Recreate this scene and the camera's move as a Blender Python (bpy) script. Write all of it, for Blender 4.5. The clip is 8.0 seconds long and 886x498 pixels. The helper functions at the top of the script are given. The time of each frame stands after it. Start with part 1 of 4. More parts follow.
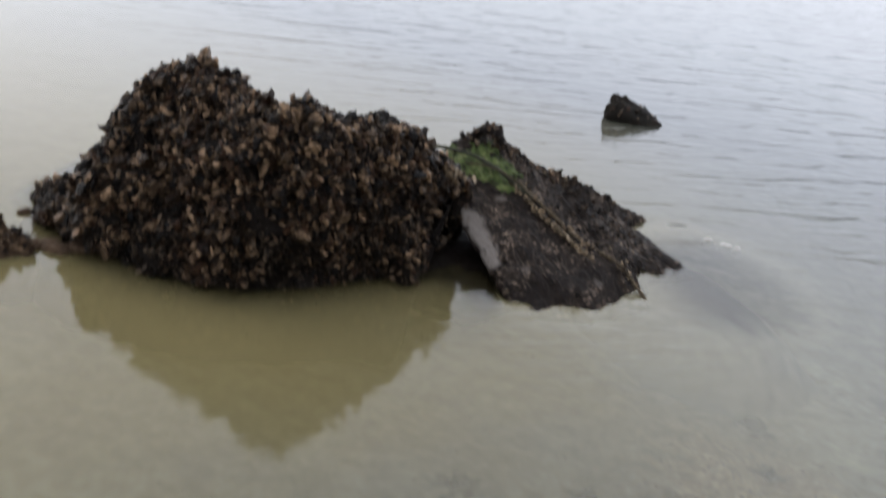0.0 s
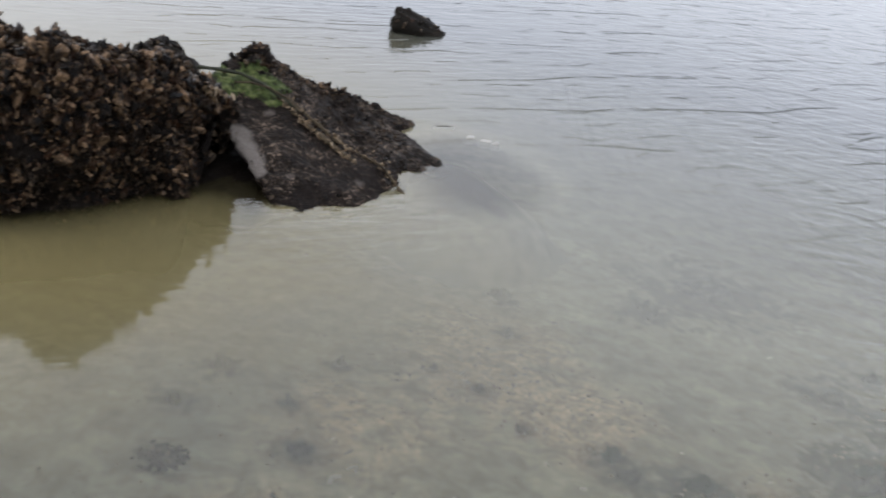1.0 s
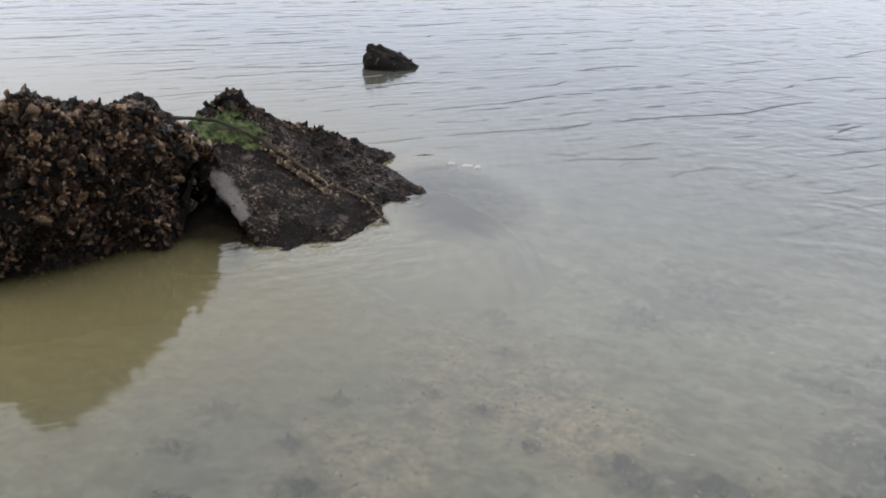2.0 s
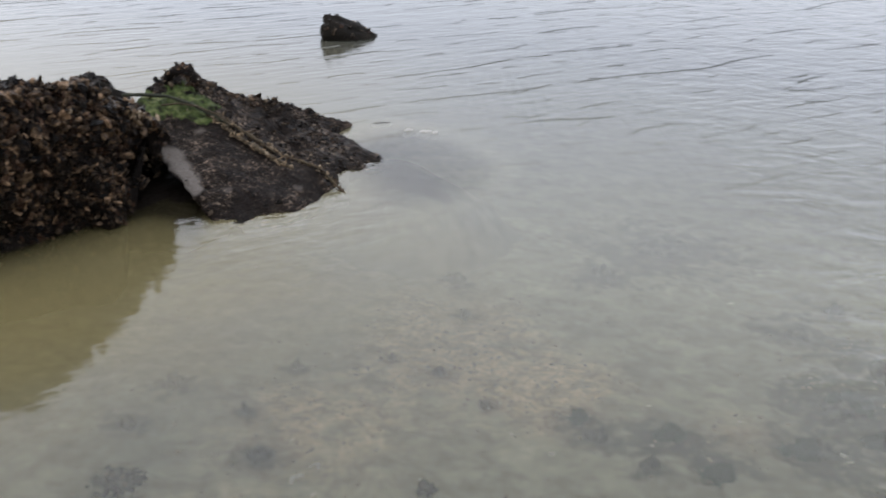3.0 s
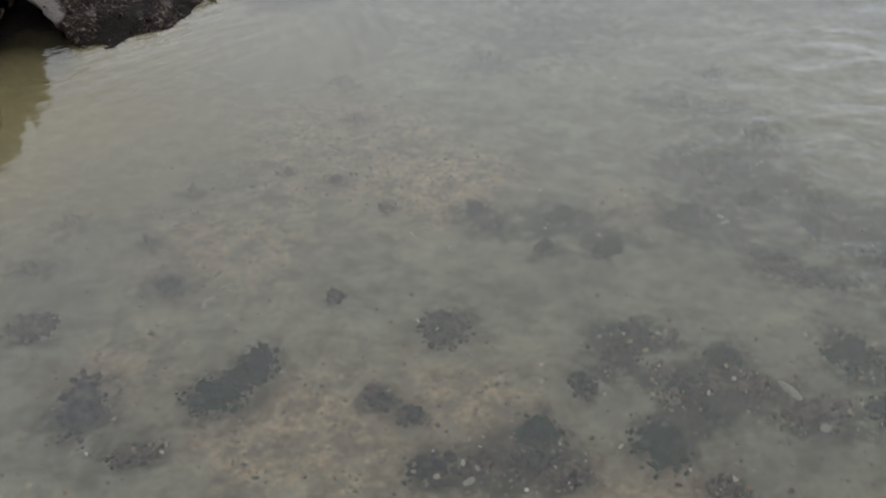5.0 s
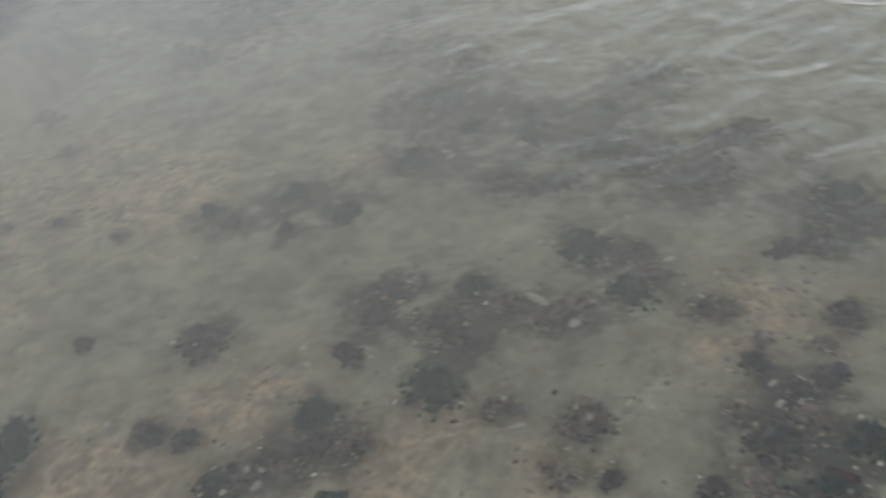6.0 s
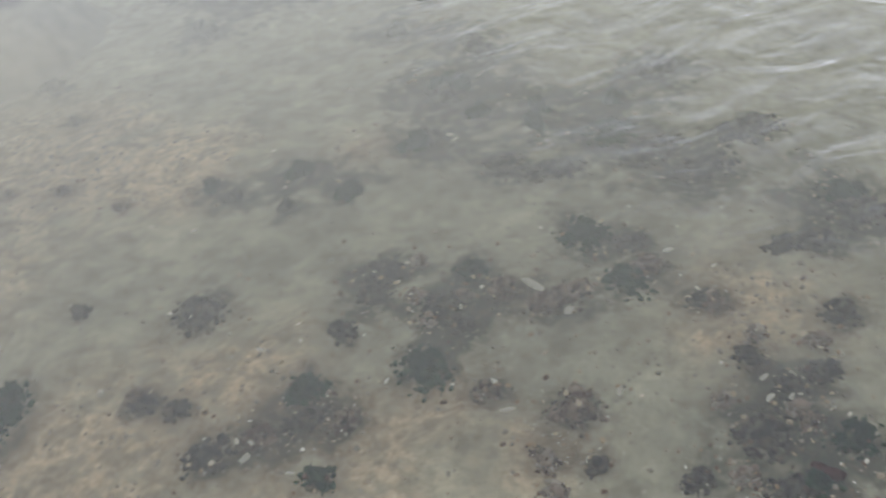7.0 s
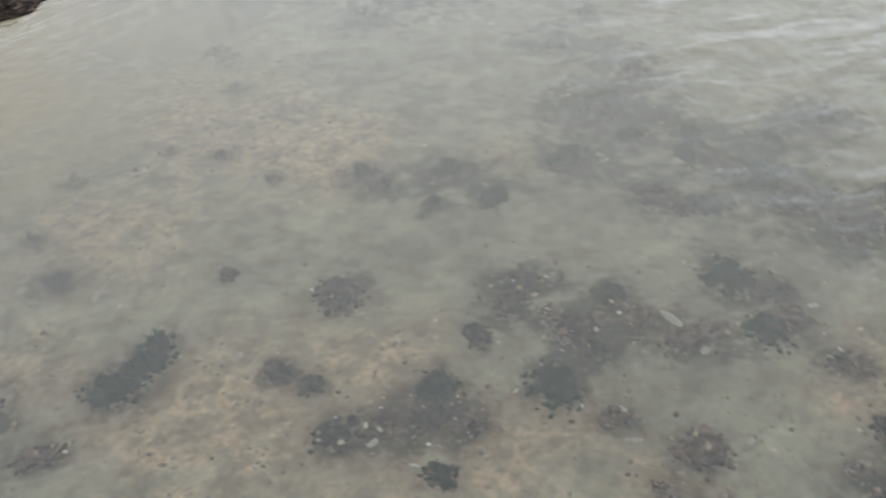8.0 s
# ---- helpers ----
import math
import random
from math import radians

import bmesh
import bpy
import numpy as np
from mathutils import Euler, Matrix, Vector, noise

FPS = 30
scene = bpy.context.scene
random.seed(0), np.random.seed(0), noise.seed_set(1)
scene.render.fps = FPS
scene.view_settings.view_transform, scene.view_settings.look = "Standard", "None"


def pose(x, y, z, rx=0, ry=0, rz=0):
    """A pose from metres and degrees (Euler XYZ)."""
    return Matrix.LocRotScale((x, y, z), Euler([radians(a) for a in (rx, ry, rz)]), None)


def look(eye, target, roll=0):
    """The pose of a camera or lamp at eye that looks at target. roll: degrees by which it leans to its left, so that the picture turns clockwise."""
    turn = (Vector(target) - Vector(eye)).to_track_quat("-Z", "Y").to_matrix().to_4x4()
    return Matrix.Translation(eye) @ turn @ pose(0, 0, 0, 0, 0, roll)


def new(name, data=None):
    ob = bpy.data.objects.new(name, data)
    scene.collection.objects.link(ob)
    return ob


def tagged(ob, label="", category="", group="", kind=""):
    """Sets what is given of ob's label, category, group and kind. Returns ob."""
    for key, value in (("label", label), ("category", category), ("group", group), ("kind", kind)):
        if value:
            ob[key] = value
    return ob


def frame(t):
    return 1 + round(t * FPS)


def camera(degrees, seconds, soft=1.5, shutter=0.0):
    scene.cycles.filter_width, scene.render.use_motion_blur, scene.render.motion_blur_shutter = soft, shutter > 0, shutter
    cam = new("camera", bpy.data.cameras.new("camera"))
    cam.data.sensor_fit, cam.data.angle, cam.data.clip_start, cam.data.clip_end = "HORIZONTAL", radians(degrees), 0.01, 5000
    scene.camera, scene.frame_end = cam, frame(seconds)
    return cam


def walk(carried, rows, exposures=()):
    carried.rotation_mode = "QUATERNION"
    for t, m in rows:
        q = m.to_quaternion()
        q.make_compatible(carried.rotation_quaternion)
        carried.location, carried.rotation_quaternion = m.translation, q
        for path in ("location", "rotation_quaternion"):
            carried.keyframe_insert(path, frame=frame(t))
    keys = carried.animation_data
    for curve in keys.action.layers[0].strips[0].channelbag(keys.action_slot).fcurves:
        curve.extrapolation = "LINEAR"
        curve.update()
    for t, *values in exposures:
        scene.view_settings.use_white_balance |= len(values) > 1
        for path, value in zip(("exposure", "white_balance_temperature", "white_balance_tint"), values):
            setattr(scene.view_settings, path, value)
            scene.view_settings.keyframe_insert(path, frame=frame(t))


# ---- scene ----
cam = camera(50.6, 8.0, soft=1.8, shutter=0.5)
# seconds, x, y, z, yaw, pitch, roll
ROWS = [
    (0.0, 0.000, 0.000, 1.187, 9.20, -23.35, 10.23),
    (0.3, 0.140, -0.108, 1.221, 9.51, -26.36, 11.37),
    (0.5, 0.229, -0.177, 1.259, 6.81, -26.45, 10.28),
    (0.6, 0.250, -0.193, 1.276, 4.99, -26.22, 10.11),
    (1.0, 0.334, -0.260, 1.319, -0.91, -26.84, 9.64),
    (1.2, 0.332, -0.260, 1.317, -2.11, -26.32, 9.45),
    (2.3, 0.391, -0.262, 1.263, -0.04, -24.39, 2.31),
    (2.5, 0.413, -0.275, 1.257, 0.00, -24.98, 1.67),
    (2.6, 0.421, -0.274, 1.259, -0.54, -25.68, 1.74),
    (3.0, 0.450, -0.268, 1.254, -2.08, -26.10, 2.08),
    (3.5, 0.460, -0.273, 1.264, -6.82, -26.24, 1.80),
    (4.0, 0.460, -0.289, 1.252, -9.32, -26.23, 2.89),
    (4.2, 0.445, -0.300, 1.268, -10.45, -29.11, 2.94),
    (5.3, 0.518, -0.254, 1.348, -9.65, -41.67, -2.95),
    (5.5, 0.549, -0.245, 1.364, -11.58, -42.90, -4.95),
    (6.0, 0.651, -0.313, 1.342, -23.64, -42.44, -7.79),
    (6.5, 0.698, -0.327, 1.341, -28.05, -44.59, -9.03),
    (7.0, 0.665, -0.330, 1.335, -22.86, -43.20, -6.09),
    (7.5, 0.620, -0.312, 1.380, -19.83, -43.75, -4.58),
    (8.0, 0.554, -0.288, 1.376, -15.48, -42.90, -2.30),
]
walk(cam, [(t, pose(x, y, z, 90 + pitch, 0, yaw) @ pose(0, 0, 0, 0, 0, roll)) for t, x, y, z, yaw, pitch, roll in ROWS], [(0.0, 1.2), (0.5, 1.27), (2.5, 1.28), (3.5, 1.27), (4.2, 1.22), (5.3, 1.04), (6.0, 1.12), (6.5, 1.27), (7.0, 1.56), (7.5, 1.64), (8.0, 1.62)])

# ---- light ----
VEILED_SUN = (-0.75, 0.27, 0.60)
world = bpy.data.worlds.new("overcast_sky")
scene.world = world
world.use_nodes = True
wn, wl = world.node_tree.nodes, world.node_tree.links
wn.clear()
sky = wn.new("ShaderNodeTexSky")
sky.sky_type, sky.sun_disc = "NISHITA", False
sky.sun_elevation, sky.sun_rotation = radians(37), radians(290)
sky.air_density, sky.dust_density = 1.0, 3.0
bg_sky, bg_cloud, add, out = (wn.new(n) for n in ("ShaderNodeBackground", "ShaderNodeBackground", "ShaderNodeAddShader", "ShaderNodeOutputWorld"))
bg_sky.inputs["Strength"].default_value = 0.02
bg_cloud.inputs["Color"].default_value = (0.94, 0.98, 1.105, 1)
# a closed cloud cover: even all round, brightest where the veiled sun stands beyond the rocks
way, split, spot, glow, rise, total = (wn.new("ShaderNode" + n) for n in ("TexCoord", "SeparateXYZ", "VectorMath", "Math", "Math", "Math"))
wl.new(way.outputs["Generated"], split.inputs[0])
wl.new(way.outputs["Generated"], spot.inputs[0])
spot.operation, spot.inputs[1].default_value = "DOT_PRODUCT", VEILED_SUN
clip = wn.new("ShaderNodeMath")
clip.operation, clip.inputs[1].default_value = "MAXIMUM", 0.0
wl.new(spot.outputs["Value"], clip.inputs[0])
glow.operation, glow.inputs[1].default_value = "POWER", 3.0
wl.new(clip.outputs[0], glow.inputs[0])
rise.operation, rise.inputs[1].default_value, rise.inputs[2].default_value = "MULTIPLY_ADD", 0.14, 0.70
wl.new(split.outputs["Z"], rise.inputs[0])
total.operation, total.inputs[1].default_value = "MULTIPLY_ADD", 0.22
wl.new(glow.outputs[0], total.inputs[0])
low, haze = wn.new("ShaderNodeMapRange"), wn.new("ShaderNodeMath")
low.inputs["From Min"].default_value, low.inputs["From Max"].default_value = 0.0, 0.22
low.inputs["To Min"].default_value, low.inputs["To Max"].default_value = -0.26, 0.0
low.interpolation_type = "SMOOTHSTEP"
wl.new(split.outputs["Z"], low.inputs["Value"])
wl.new(low.outputs["Result"], haze.inputs[0])
wl.new(rise.outputs[0], haze.inputs[1])
wl.new(haze.outputs[0], total.inputs[2])
wl.new(total.outputs[0], bg_cloud.inputs["Strength"])
wl.new(sky.outputs[0], bg_sky.inputs["Color"])
wl.new(bg_sky.outputs[0], add.inputs[0])
wl.new(bg_cloud.outputs[0], add.inputs[1])
wl.new(add.outputs[0], out.inputs["Surface"])

sun_data = bpy.data.lights.new("sun", "SUN")
sun_data.energy, sun_data.angle, sun_data.color = 0.5, radians(40), (1.0, 0.97, 0.92)
sun = new("sun", sun_data)
sun.matrix_world = look(Vector(VEILED_SUN) * 20, (0, 0, 0))


# ---- materials ----
def material(name):
    m = bpy.data.materials.new(name)
    m.use_nodes = True
    m.node_tree.nodes.clear()
    return m, m.node_tree.nodes, m.node_tree.links


def node(nodes, links, kind, inputs=None, **settings):
    """A node with its settings and inputs: a value, or the output socket of another node."""
    n = nodes.new("ShaderNode" + kind)
    for key, value in settings.items():
        setattr(n, key, value)
    for key, value in (inputs or {}).items():
        if isinstance(value, bpy.types.NodeSocket):
            links.new(value, n.inputs[key])
        else:
            n.inputs[key].default_value = value
    return n


def ramp(nodes, links, fac, stops):
    r = node(nodes, links, "ValToRGB", {"Fac": fac})
    while len(r.color_ramp.elements) < len(stops):
        r.color_ramp.elements.new(0.5)
    for e, (at, colour) in zip(r.color_ramp.elements, stops):
        e.position, e.color = at, (*colour, 1)
    return r.outputs["Color"]


def mixed(nodes, links, fac, a, b, how="MIX"):
    m = node(nodes, links, "MixRGB", {"Fac": fac}, blend_type=how)
    for key, value in (("Color1", a), ("Color2", b)):
        if isinstance(value, bpy.types.NodeSocket):
            links.new(value, m.inputs[key])
        else:
            m.inputs[key].default_value = (*value, 1)
    return m.outputs["Color"]


def math_node(nodes, links, how, a, b=0.0, clamp=False):
    return node(nodes, links, "Math", {0: a, 1: b}, operation=how, use_clamp=clamp).outputs[0]


def surface(nodes, links, colour, rough, height=None, strength=0.5, distance=0.01, shine=0.03):
    p = node(nodes, links, "BsdfPrincipled", {"Base Color": colour, "Roughness": rough, "Specular IOR Level": shine})
    if height is not None:
        b = node(nodes, links, "Bump", {"Height": height, "Strength": strength, "Distance": distance})
        links.new(b.outputs[0], p.inputs["Normal"])
    o = node(nodes, links, "OutputMaterial", {"Surface": p.outputs[0]})
    return p, o


def rock_material(name, dark, light, patch, scale=14.0, wet=0.25):
    """Wet, pitted, overgrown rock: grain, blotches and pale specks of barnacle."""
    m, n, l = material(name)
    pos = node(n, l, "TexCoord").outputs["Object"]
    big = node(n, l, "TexNoise", {"Vector": pos, "Scale": scale * 0.5, "Detail": 6.0, "Roughness": 0.65})
    fine = node(n, l, "TexNoise", {"Vector": pos, "Scale": scale * 9, "Detail": 4.0, "Roughness": 0.7})
    spots = node(n, l, "TexVoronoi", {"Vector": pos, "Scale": scale * 6})
    base = ramp(n, l, big.outputs["Fac"], [(0.35, dark), (0.7, light)])
    base = mixed(n, l, 0.5, base, ramp(n, l, fine.outputs["Fac"], [(0.3, dark), (0.75, light)]))
    speck = math_node(n, l, "MULTIPLY", math_node(n, l, "LESS_THAN", spots.outputs["Distance"], 0.22),
                      math_node(n, l, "GREATER_THAN", big.outputs["Fac"], 0.55))
    base = mixed(n, l, speck, base, patch)
    h = math_node(n, l, "ADD", fine.outputs["Fac"], math_node(n, l, "MULTIPLY", spots.outputs["Distance"], 0.6))
    rough = math_node(n, l, "ADD", math_node(n, l, "MULTIPLY", fine.outputs["Fac"], 0.4), 0.75 - wet - 0.2)
    surface(n, l, base, rough, h, 0.7, 0.006)
    return m


def bed_rock_material(name, dark, light, dust, bare):
    """Drowned stone: dark weed film, dusted with mud in soft blotches."""
    m, n, l = material(name)
    pos = node(n, l, "NewGeometry").outputs["Position"]
    big = node(n, l, "TexNoise", {"Vector": pos, "Scale": 34.0, "Detail": 6.0, "Roughness": 0.65})
    fine = node(n, l, "TexNoise", {"Vector": pos, "Scale": 190.0, "Detail": 4.0, "Roughness": 0.7})
    base = ramp(n, l, fine.outputs["Fac"], [(0.3, dark), (0.75, light)])
    mud = node(n, l, "MapRange", {"Value": big.outputs["Fac"], "From Min": bare - 0.14, "From Max": bare + 0.16}, interpolation_type="SMOOTHSTEP").outputs[0]
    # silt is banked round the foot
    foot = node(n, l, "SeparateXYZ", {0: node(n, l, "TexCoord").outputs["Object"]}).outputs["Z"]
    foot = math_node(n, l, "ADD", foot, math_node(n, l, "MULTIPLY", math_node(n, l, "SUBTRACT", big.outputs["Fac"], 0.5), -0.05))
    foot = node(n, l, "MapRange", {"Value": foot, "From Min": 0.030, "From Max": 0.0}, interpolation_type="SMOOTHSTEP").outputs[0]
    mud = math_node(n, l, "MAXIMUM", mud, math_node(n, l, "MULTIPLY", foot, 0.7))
    surface(n, l, mixed(n, l, mud, base, dust), 0.7, fine.outputs["Fac"], 0.7, 0.006)
    return m


def oyster_material(name, dark, mid, pale):
    """Shell: dark, dirty dome, paler growth edge, each one a little different."""
    m, n, l = material(name)
    pos = node(n, l, "TexCoord").outputs["Object"]
    rim = node(n, l, "Attribute", attribute_name="rim").outputs["Fac"]
    one = node(n, l, "ObjectInfo").outputs["Random"]
    island = node(n, l, "NewGeometry").outputs["Random Per Island"]
    own = math_node(n, l, "FRACT", math_node(n, l, "ADD", one, island))
    grain = node(n, l, "TexNoise", {"Vector": pos, "Scale": 120.0, "Detail": 4.0, "Roughness": 0.7})
    body = mixed(n, l, math_node(n, l, "POWER", own, 2.2), dark, mid)
    body = mixed(n, l, math_node(n, l, "MULTIPLY", math_node(n, l, "GREATER_THAN", own, 0.85), 0.5), body, (0.060, 0.030, 0.016))
    frill = math_node(n, l, "MULTIPLY", math_node(n, l, "ADD", math_node(n, l, "SINE", math_node(n, l, "MULTIPLY", math_node(n, l, "ADD", rim, math_node(n, l, "MULTIPLY", grain.outputs["Fac"], 0.25)), 26.0)), 1.0), 0.5)
    body = mixed(n, l, 0.75, body, ramp(n, l, frill, [(0.15, (0.30, 0.30, 0.30)), (0.85, (1.05, 1.0, 0.95))]), "MULTIPLY")
    edge = math_node(n, l, "MULTIPLY", rim, math_node(n, l, "MULTIPLY", math_node(n, l, "POWER", math_node(n, l, "FRACT", math_node(n, l, "MULTIPLY", own, 7.3)), 3.0), grain.outputs["Fac"]))
    colour = mixed(n, l, math_node(n, l, "MULTIPLY", edge, 1.5, True), body, pale)
    colour = mixed(n, l, 0.8, colour, ramp(n, l, grain.outputs["Fac"], [(0.32, (0.10, 0.09, 0.08)), (0.68, (1, 1, 1))]), "MULTIPLY")
    rough = math_node(n, l, "ADD", math_node(n, l, "MULTIPLY", grain.outputs["Fac"], 0.5), 0.10)
    surface(n, l, colour, rough, math_node(n, l, "ADD", grain.outputs["Fac"], math_node(n, l, "MULTIPLY", frill, 0.8)), 0.7, 0.004, 0.09)
    return m


def slab_material():
    """Old concrete, black with growth, bare and grey where it was scraped."""
    m, n, l = material("weathered_concrete")
    pos = node(n, l, "TexCoord").outputs["Object"]
    bare = node(n, l, "Attribute", attribute_name="bare").outputs["Fac"]
    big = node(n, l, "TexNoise", {"Vector": pos, "Scale": 7.0, "Detail": 7.0, "Roughness": 0.7})
    fine = node(n, l, "TexNoise", {"Vector": pos, "Scale": 170.0, "Detail": 4.0, "Roughness": 0.75})
    spots = node(n, l, "TexVoronoi", {"Vector": pos, "Scale": 95.0})
    growth = ramp(n, l, fine.outputs["Fac"], [(0.44, (0.0009, 0.0007, 0.0005)), (0.68, (0.022, 0.0155, 0.012))])
    growth = mixed(n, l, ramp(n, l, big.outputs["Fac"], [(0.45, (0, 0, 0)), (0.8, (0.4, 0.4, 0.4))]), growth, (0.034, 0.022, 0.014))
    crumb = node(n, l, "TexNoise", {"Vector": pos, "Scale": 85.0, "Detail": 5.0, "Roughness": 0.8})
    speck = node(n, l, "MapRange", {"Value": math_node(n, l, "ADD", crumb.outputs["Fac"], math_node(n, l, "MULTIPLY", big.outputs["Fac"], 0.5)), "From Min": 0.82, "From Max": 0.90}).outputs[0]
    growth = mixed(n, l, speck, growth, (0.20, 0.15, 0.11))
    clean = ramp(n, l, fine.outputs["Fac"], [(0.3, (0.062, 0.053, 0.046)), (0.7, (0.150, 0.130, 0.112))])
    where = math_node(n, l, "MULTIPLY", bare, math_node(n, l, "ADD", big.outputs["Fac"], 0.45), True)
    colour = mixed(n, l, ramp(n, l, where, [(0.35, (0, 0, 0)), (0.6, (1, 1, 1))]), growth, clean)
    h = math_node(n, l, "ADD", fine.outputs["Fac"], math_node(n, l, "MULTIPLY", spots.outputs["Distance"], 0.5))
    surface(n, l, colour, math_node(n, l, "ADD", math_node(n, l, "MULTIPLY", fine.outputs["Fac"], 0.5), 0.2), h, 0.8, 0.006)
    return m


def algae_material():
    m, n, l = material("green_algae")
    pos = node(n, l, "TexCoord").outputs["Object"]
    a = node(n, l, "TexNoise", {"Vector": pos, "Scale": 30.0, "Detail": 6.0, "Roughness": 0.65})
    b = node(n, l, "TexNoise", {"Vector": pos, "Scale": 160.0, "Detail": 3.0})
    c = ramp(n, l, a.outputs["Fac"], [(0.38, (0.012, 0.011, 0.006)), (0.50, (0.036, 0.052, 0.015)), (0.70, (0.115, 0.120, 0.048))])
    c = mixed(n, l, 0.6, c, ramp(n, l, b.outputs["Fac"], [(0.3, (0.3, 0.3, 0.3)), (0.7, (1, 1, 1))]), "MULTIPLY")
    surface(n, l, c, 0.45, b.outputs["Fac"], 0.8, 0.006)
    return m


def bed_material():
    """Grey-olive mud with tan sand and shell grit, darker silt in places."""
    m, n, l = material("mud_and_sand")
    pos = node(n, l, "NewGeometry").outputs["Position"]
    sand = node(n, l, "Attribute", attribute_name="sand").outputs["Fac"]
    silt = node(n, l, "Attribute", attribute_name="silt").outputs["Fac"]
    big = node(n, l, "TexNoise", {"Vector": pos, "Scale": 5.0, "Detail": 8.0, "Roughness": 0.65})
    grain = node(n, l, "TexNoise", {"Vector": pos, "Scale": 55.0, "Detail": 6.0, "Roughness": 0.75})
    grit = node(n, l, "TexVoronoi", {"Vector": pos, "Scale": 70.0, "Randomness": 1.0})
    pick = node(n, l, "TexNoise", {"Vector": pos, "Scale": 13.0, "Detail": 6.0, "Roughness": 0.65})
    mud = ramp(n, l, big.outputs["Fac"], [(0.3, (0.255, 0.243, 0.180)), (0.7, (0.53, 0.506, 0.376))])
    tan = ramp(n, l, grain.outputs["Fac"], [(0.3, (0.50, 0.37, 0.23)), (0.7, (0.86, 0.69, 0.48))])
    mottle = node(n, l, "TexNoise", {"Vector": pos, "Scale": 30.0, "Detail": 5.0, "Roughness": 0.6})
    tan = mixed(n, l, ramp(n, l, mottle.outputs["Fac"], [(0.34, (0.8, 0.8, 0.8)), (0.60, (0, 0, 0))]), tan, (0.36, 0.30, 0.22))
    s = math_node(n, l, "MULTIPLY", sand, node(n, l, "MapRange", {"Value": pick.outputs["Fac"], "From Min": 0.22, "From Max": 0.50}).outputs[0], True)
    c = mixed(n, l, s, mud, tan)
    c = mixed(n, l, 0.75, c, ramp(n, l, pick.outputs["Fac"], [(0.36, (0.55, 0.53, 0.52)), (0.64, (1, 1, 1))]), "MULTIPLY")
    d = math_node(n, l, "ADD", silt, math_node(n, l, "MULTIPLY", math_node(n, l, "SUBTRACT", math_node(n, l, "ADD", pick.outputs["Fac"], mottle.outputs["Fac"]), 1.0), 2.0))
    d = node(n, l, "MapRange", {"Value": d, "From Min": -0.05, "From Max": 1.0}, interpolation_type="SMOOTHSTEP").outputs[0]
    d = math_node(n, l, "MULTIPLY", d, math_node(n, l, "MULTIPLY", silt, 3.0, True))
    weed = ramp(n, l, mottle.outputs["Fac"], [(0.44, (0.014, 0.022, 0.017)), (0.56, (0.045, 0.045, 0.036)), (0.68, (0.11, 0.085, 0.066))])
    c = mixed(n, l, math_node(n, l, "MULTIPLY", d, 0.85), c, weed)
    c = mixed(n, l, 0.42, c, ramp(n, l, grain.outputs["Fac"], [(0.25, (0.35, 0.35, 0.35)), (0.72, (1, 1, 1))]), "MULTIPLY")
    speck = math_node(n, l, "MULTIPLY", math_node(n, l, "LESS_THAN", grit.outputs["Distance"], 0.16), math_node(n, l, "GREATER_THAN", pick.outputs["Fac"], 0.52))
    c = mixed(n, l, math_node(n, l, "MULTIPLY", speck, 0.7), c, (0.42, 0.38, 0.31))
    surface(n, l, c, 0.7, grain.outputs["Fac"], 0.6, 0.01)
    return m


def drowned_material():
    """Blackish concrete under water, buried in mud towards its edges."""
    m, n, l = material("drowned_concrete")
    pos = node(n, l, "NewGeometry").outputs["Position"]
    buried = node(n, l, "Attribute", attribute_name="buried").outputs["Fac"]
    big = node(n, l, "TexNoise", {"Vector": pos, "Scale": 5.0, "Detail": 8.0, "Roughness": 0.65})
    fine = node(n, l, "TexNoise", {"Vector": pos, "Scale": 60.0, "Detail": 5.0, "Roughness": 0.7})
    base = ramp(n, l, fine.outputs["Fac"], [(0.35, (0.004, 0.0035, 0.005)), (0.7, (0.040, 0.034, 0.038))])
    mud = ramp(n, l, big.outputs["Fac"], [(0.3, (0.14, 0.136, 0.108)), (0.7, (0.30, 0.29, 0.225))])
    d = math_node(n, l, "ADD", buried, math_node(n, l, "MULTIPLY", math_node(n, l, "SUBTRACT", big.outputs["Fac"], 0.5), 1.1))
    d = node(n, l, "MapRange", {"Value": d, "From Min": 0.05, "From Max": 0.85}, interpolation_type="SMOOTHSTEP").outputs[0]
    surface(n, l, mixed(n, l, d, base, mud), 0.7, fine.outputs["Fac"], 0.6, 0.008)
    return m


DEPTH, SLOPE_X, SLOPE_Y = 0.174, 0.034, 0.095     # how the bed falls away from the shore


def water_material():
    """Turbid shallow water: mirror of the sky by Fresnel, and below it silt that thickens with the depth of water."""
    m, n, l = material("turbid_water")
    pos = node(n, l, "NewGeometry").outputs["Position"]
    xyz = node(n, l, "SeparateXYZ", {0: pos})
    depth = node(n, l, "Attribute", attribute_name="depth").outputs["Fac"]
    cloud = node(n, l, "TexNoise", {"Vector": pos, "Scale": 1.3, "Detail": 4.0, "Roughness": 0.6})
    # a warm plume of stirred silt hangs round the rocks; it is clearer and greyer over the shallows
    inshore = math_node(n, l, "MULTIPLY", math_node(n, l, "MAXIMUM", math_node(n, l, "SUBTRACT", 2.0, xyz.outputs["Y"]), 0.0), 1.0)
    reach = math_node(n, l, "ADD", math_node(n, l, "ADD", xyz.outputs["X"], inshore), math_node(n, l, "MULTIPLY", math_node(n, l, "SUBTRACT", cloud.outputs["Fac"], 0.5), 1.2))
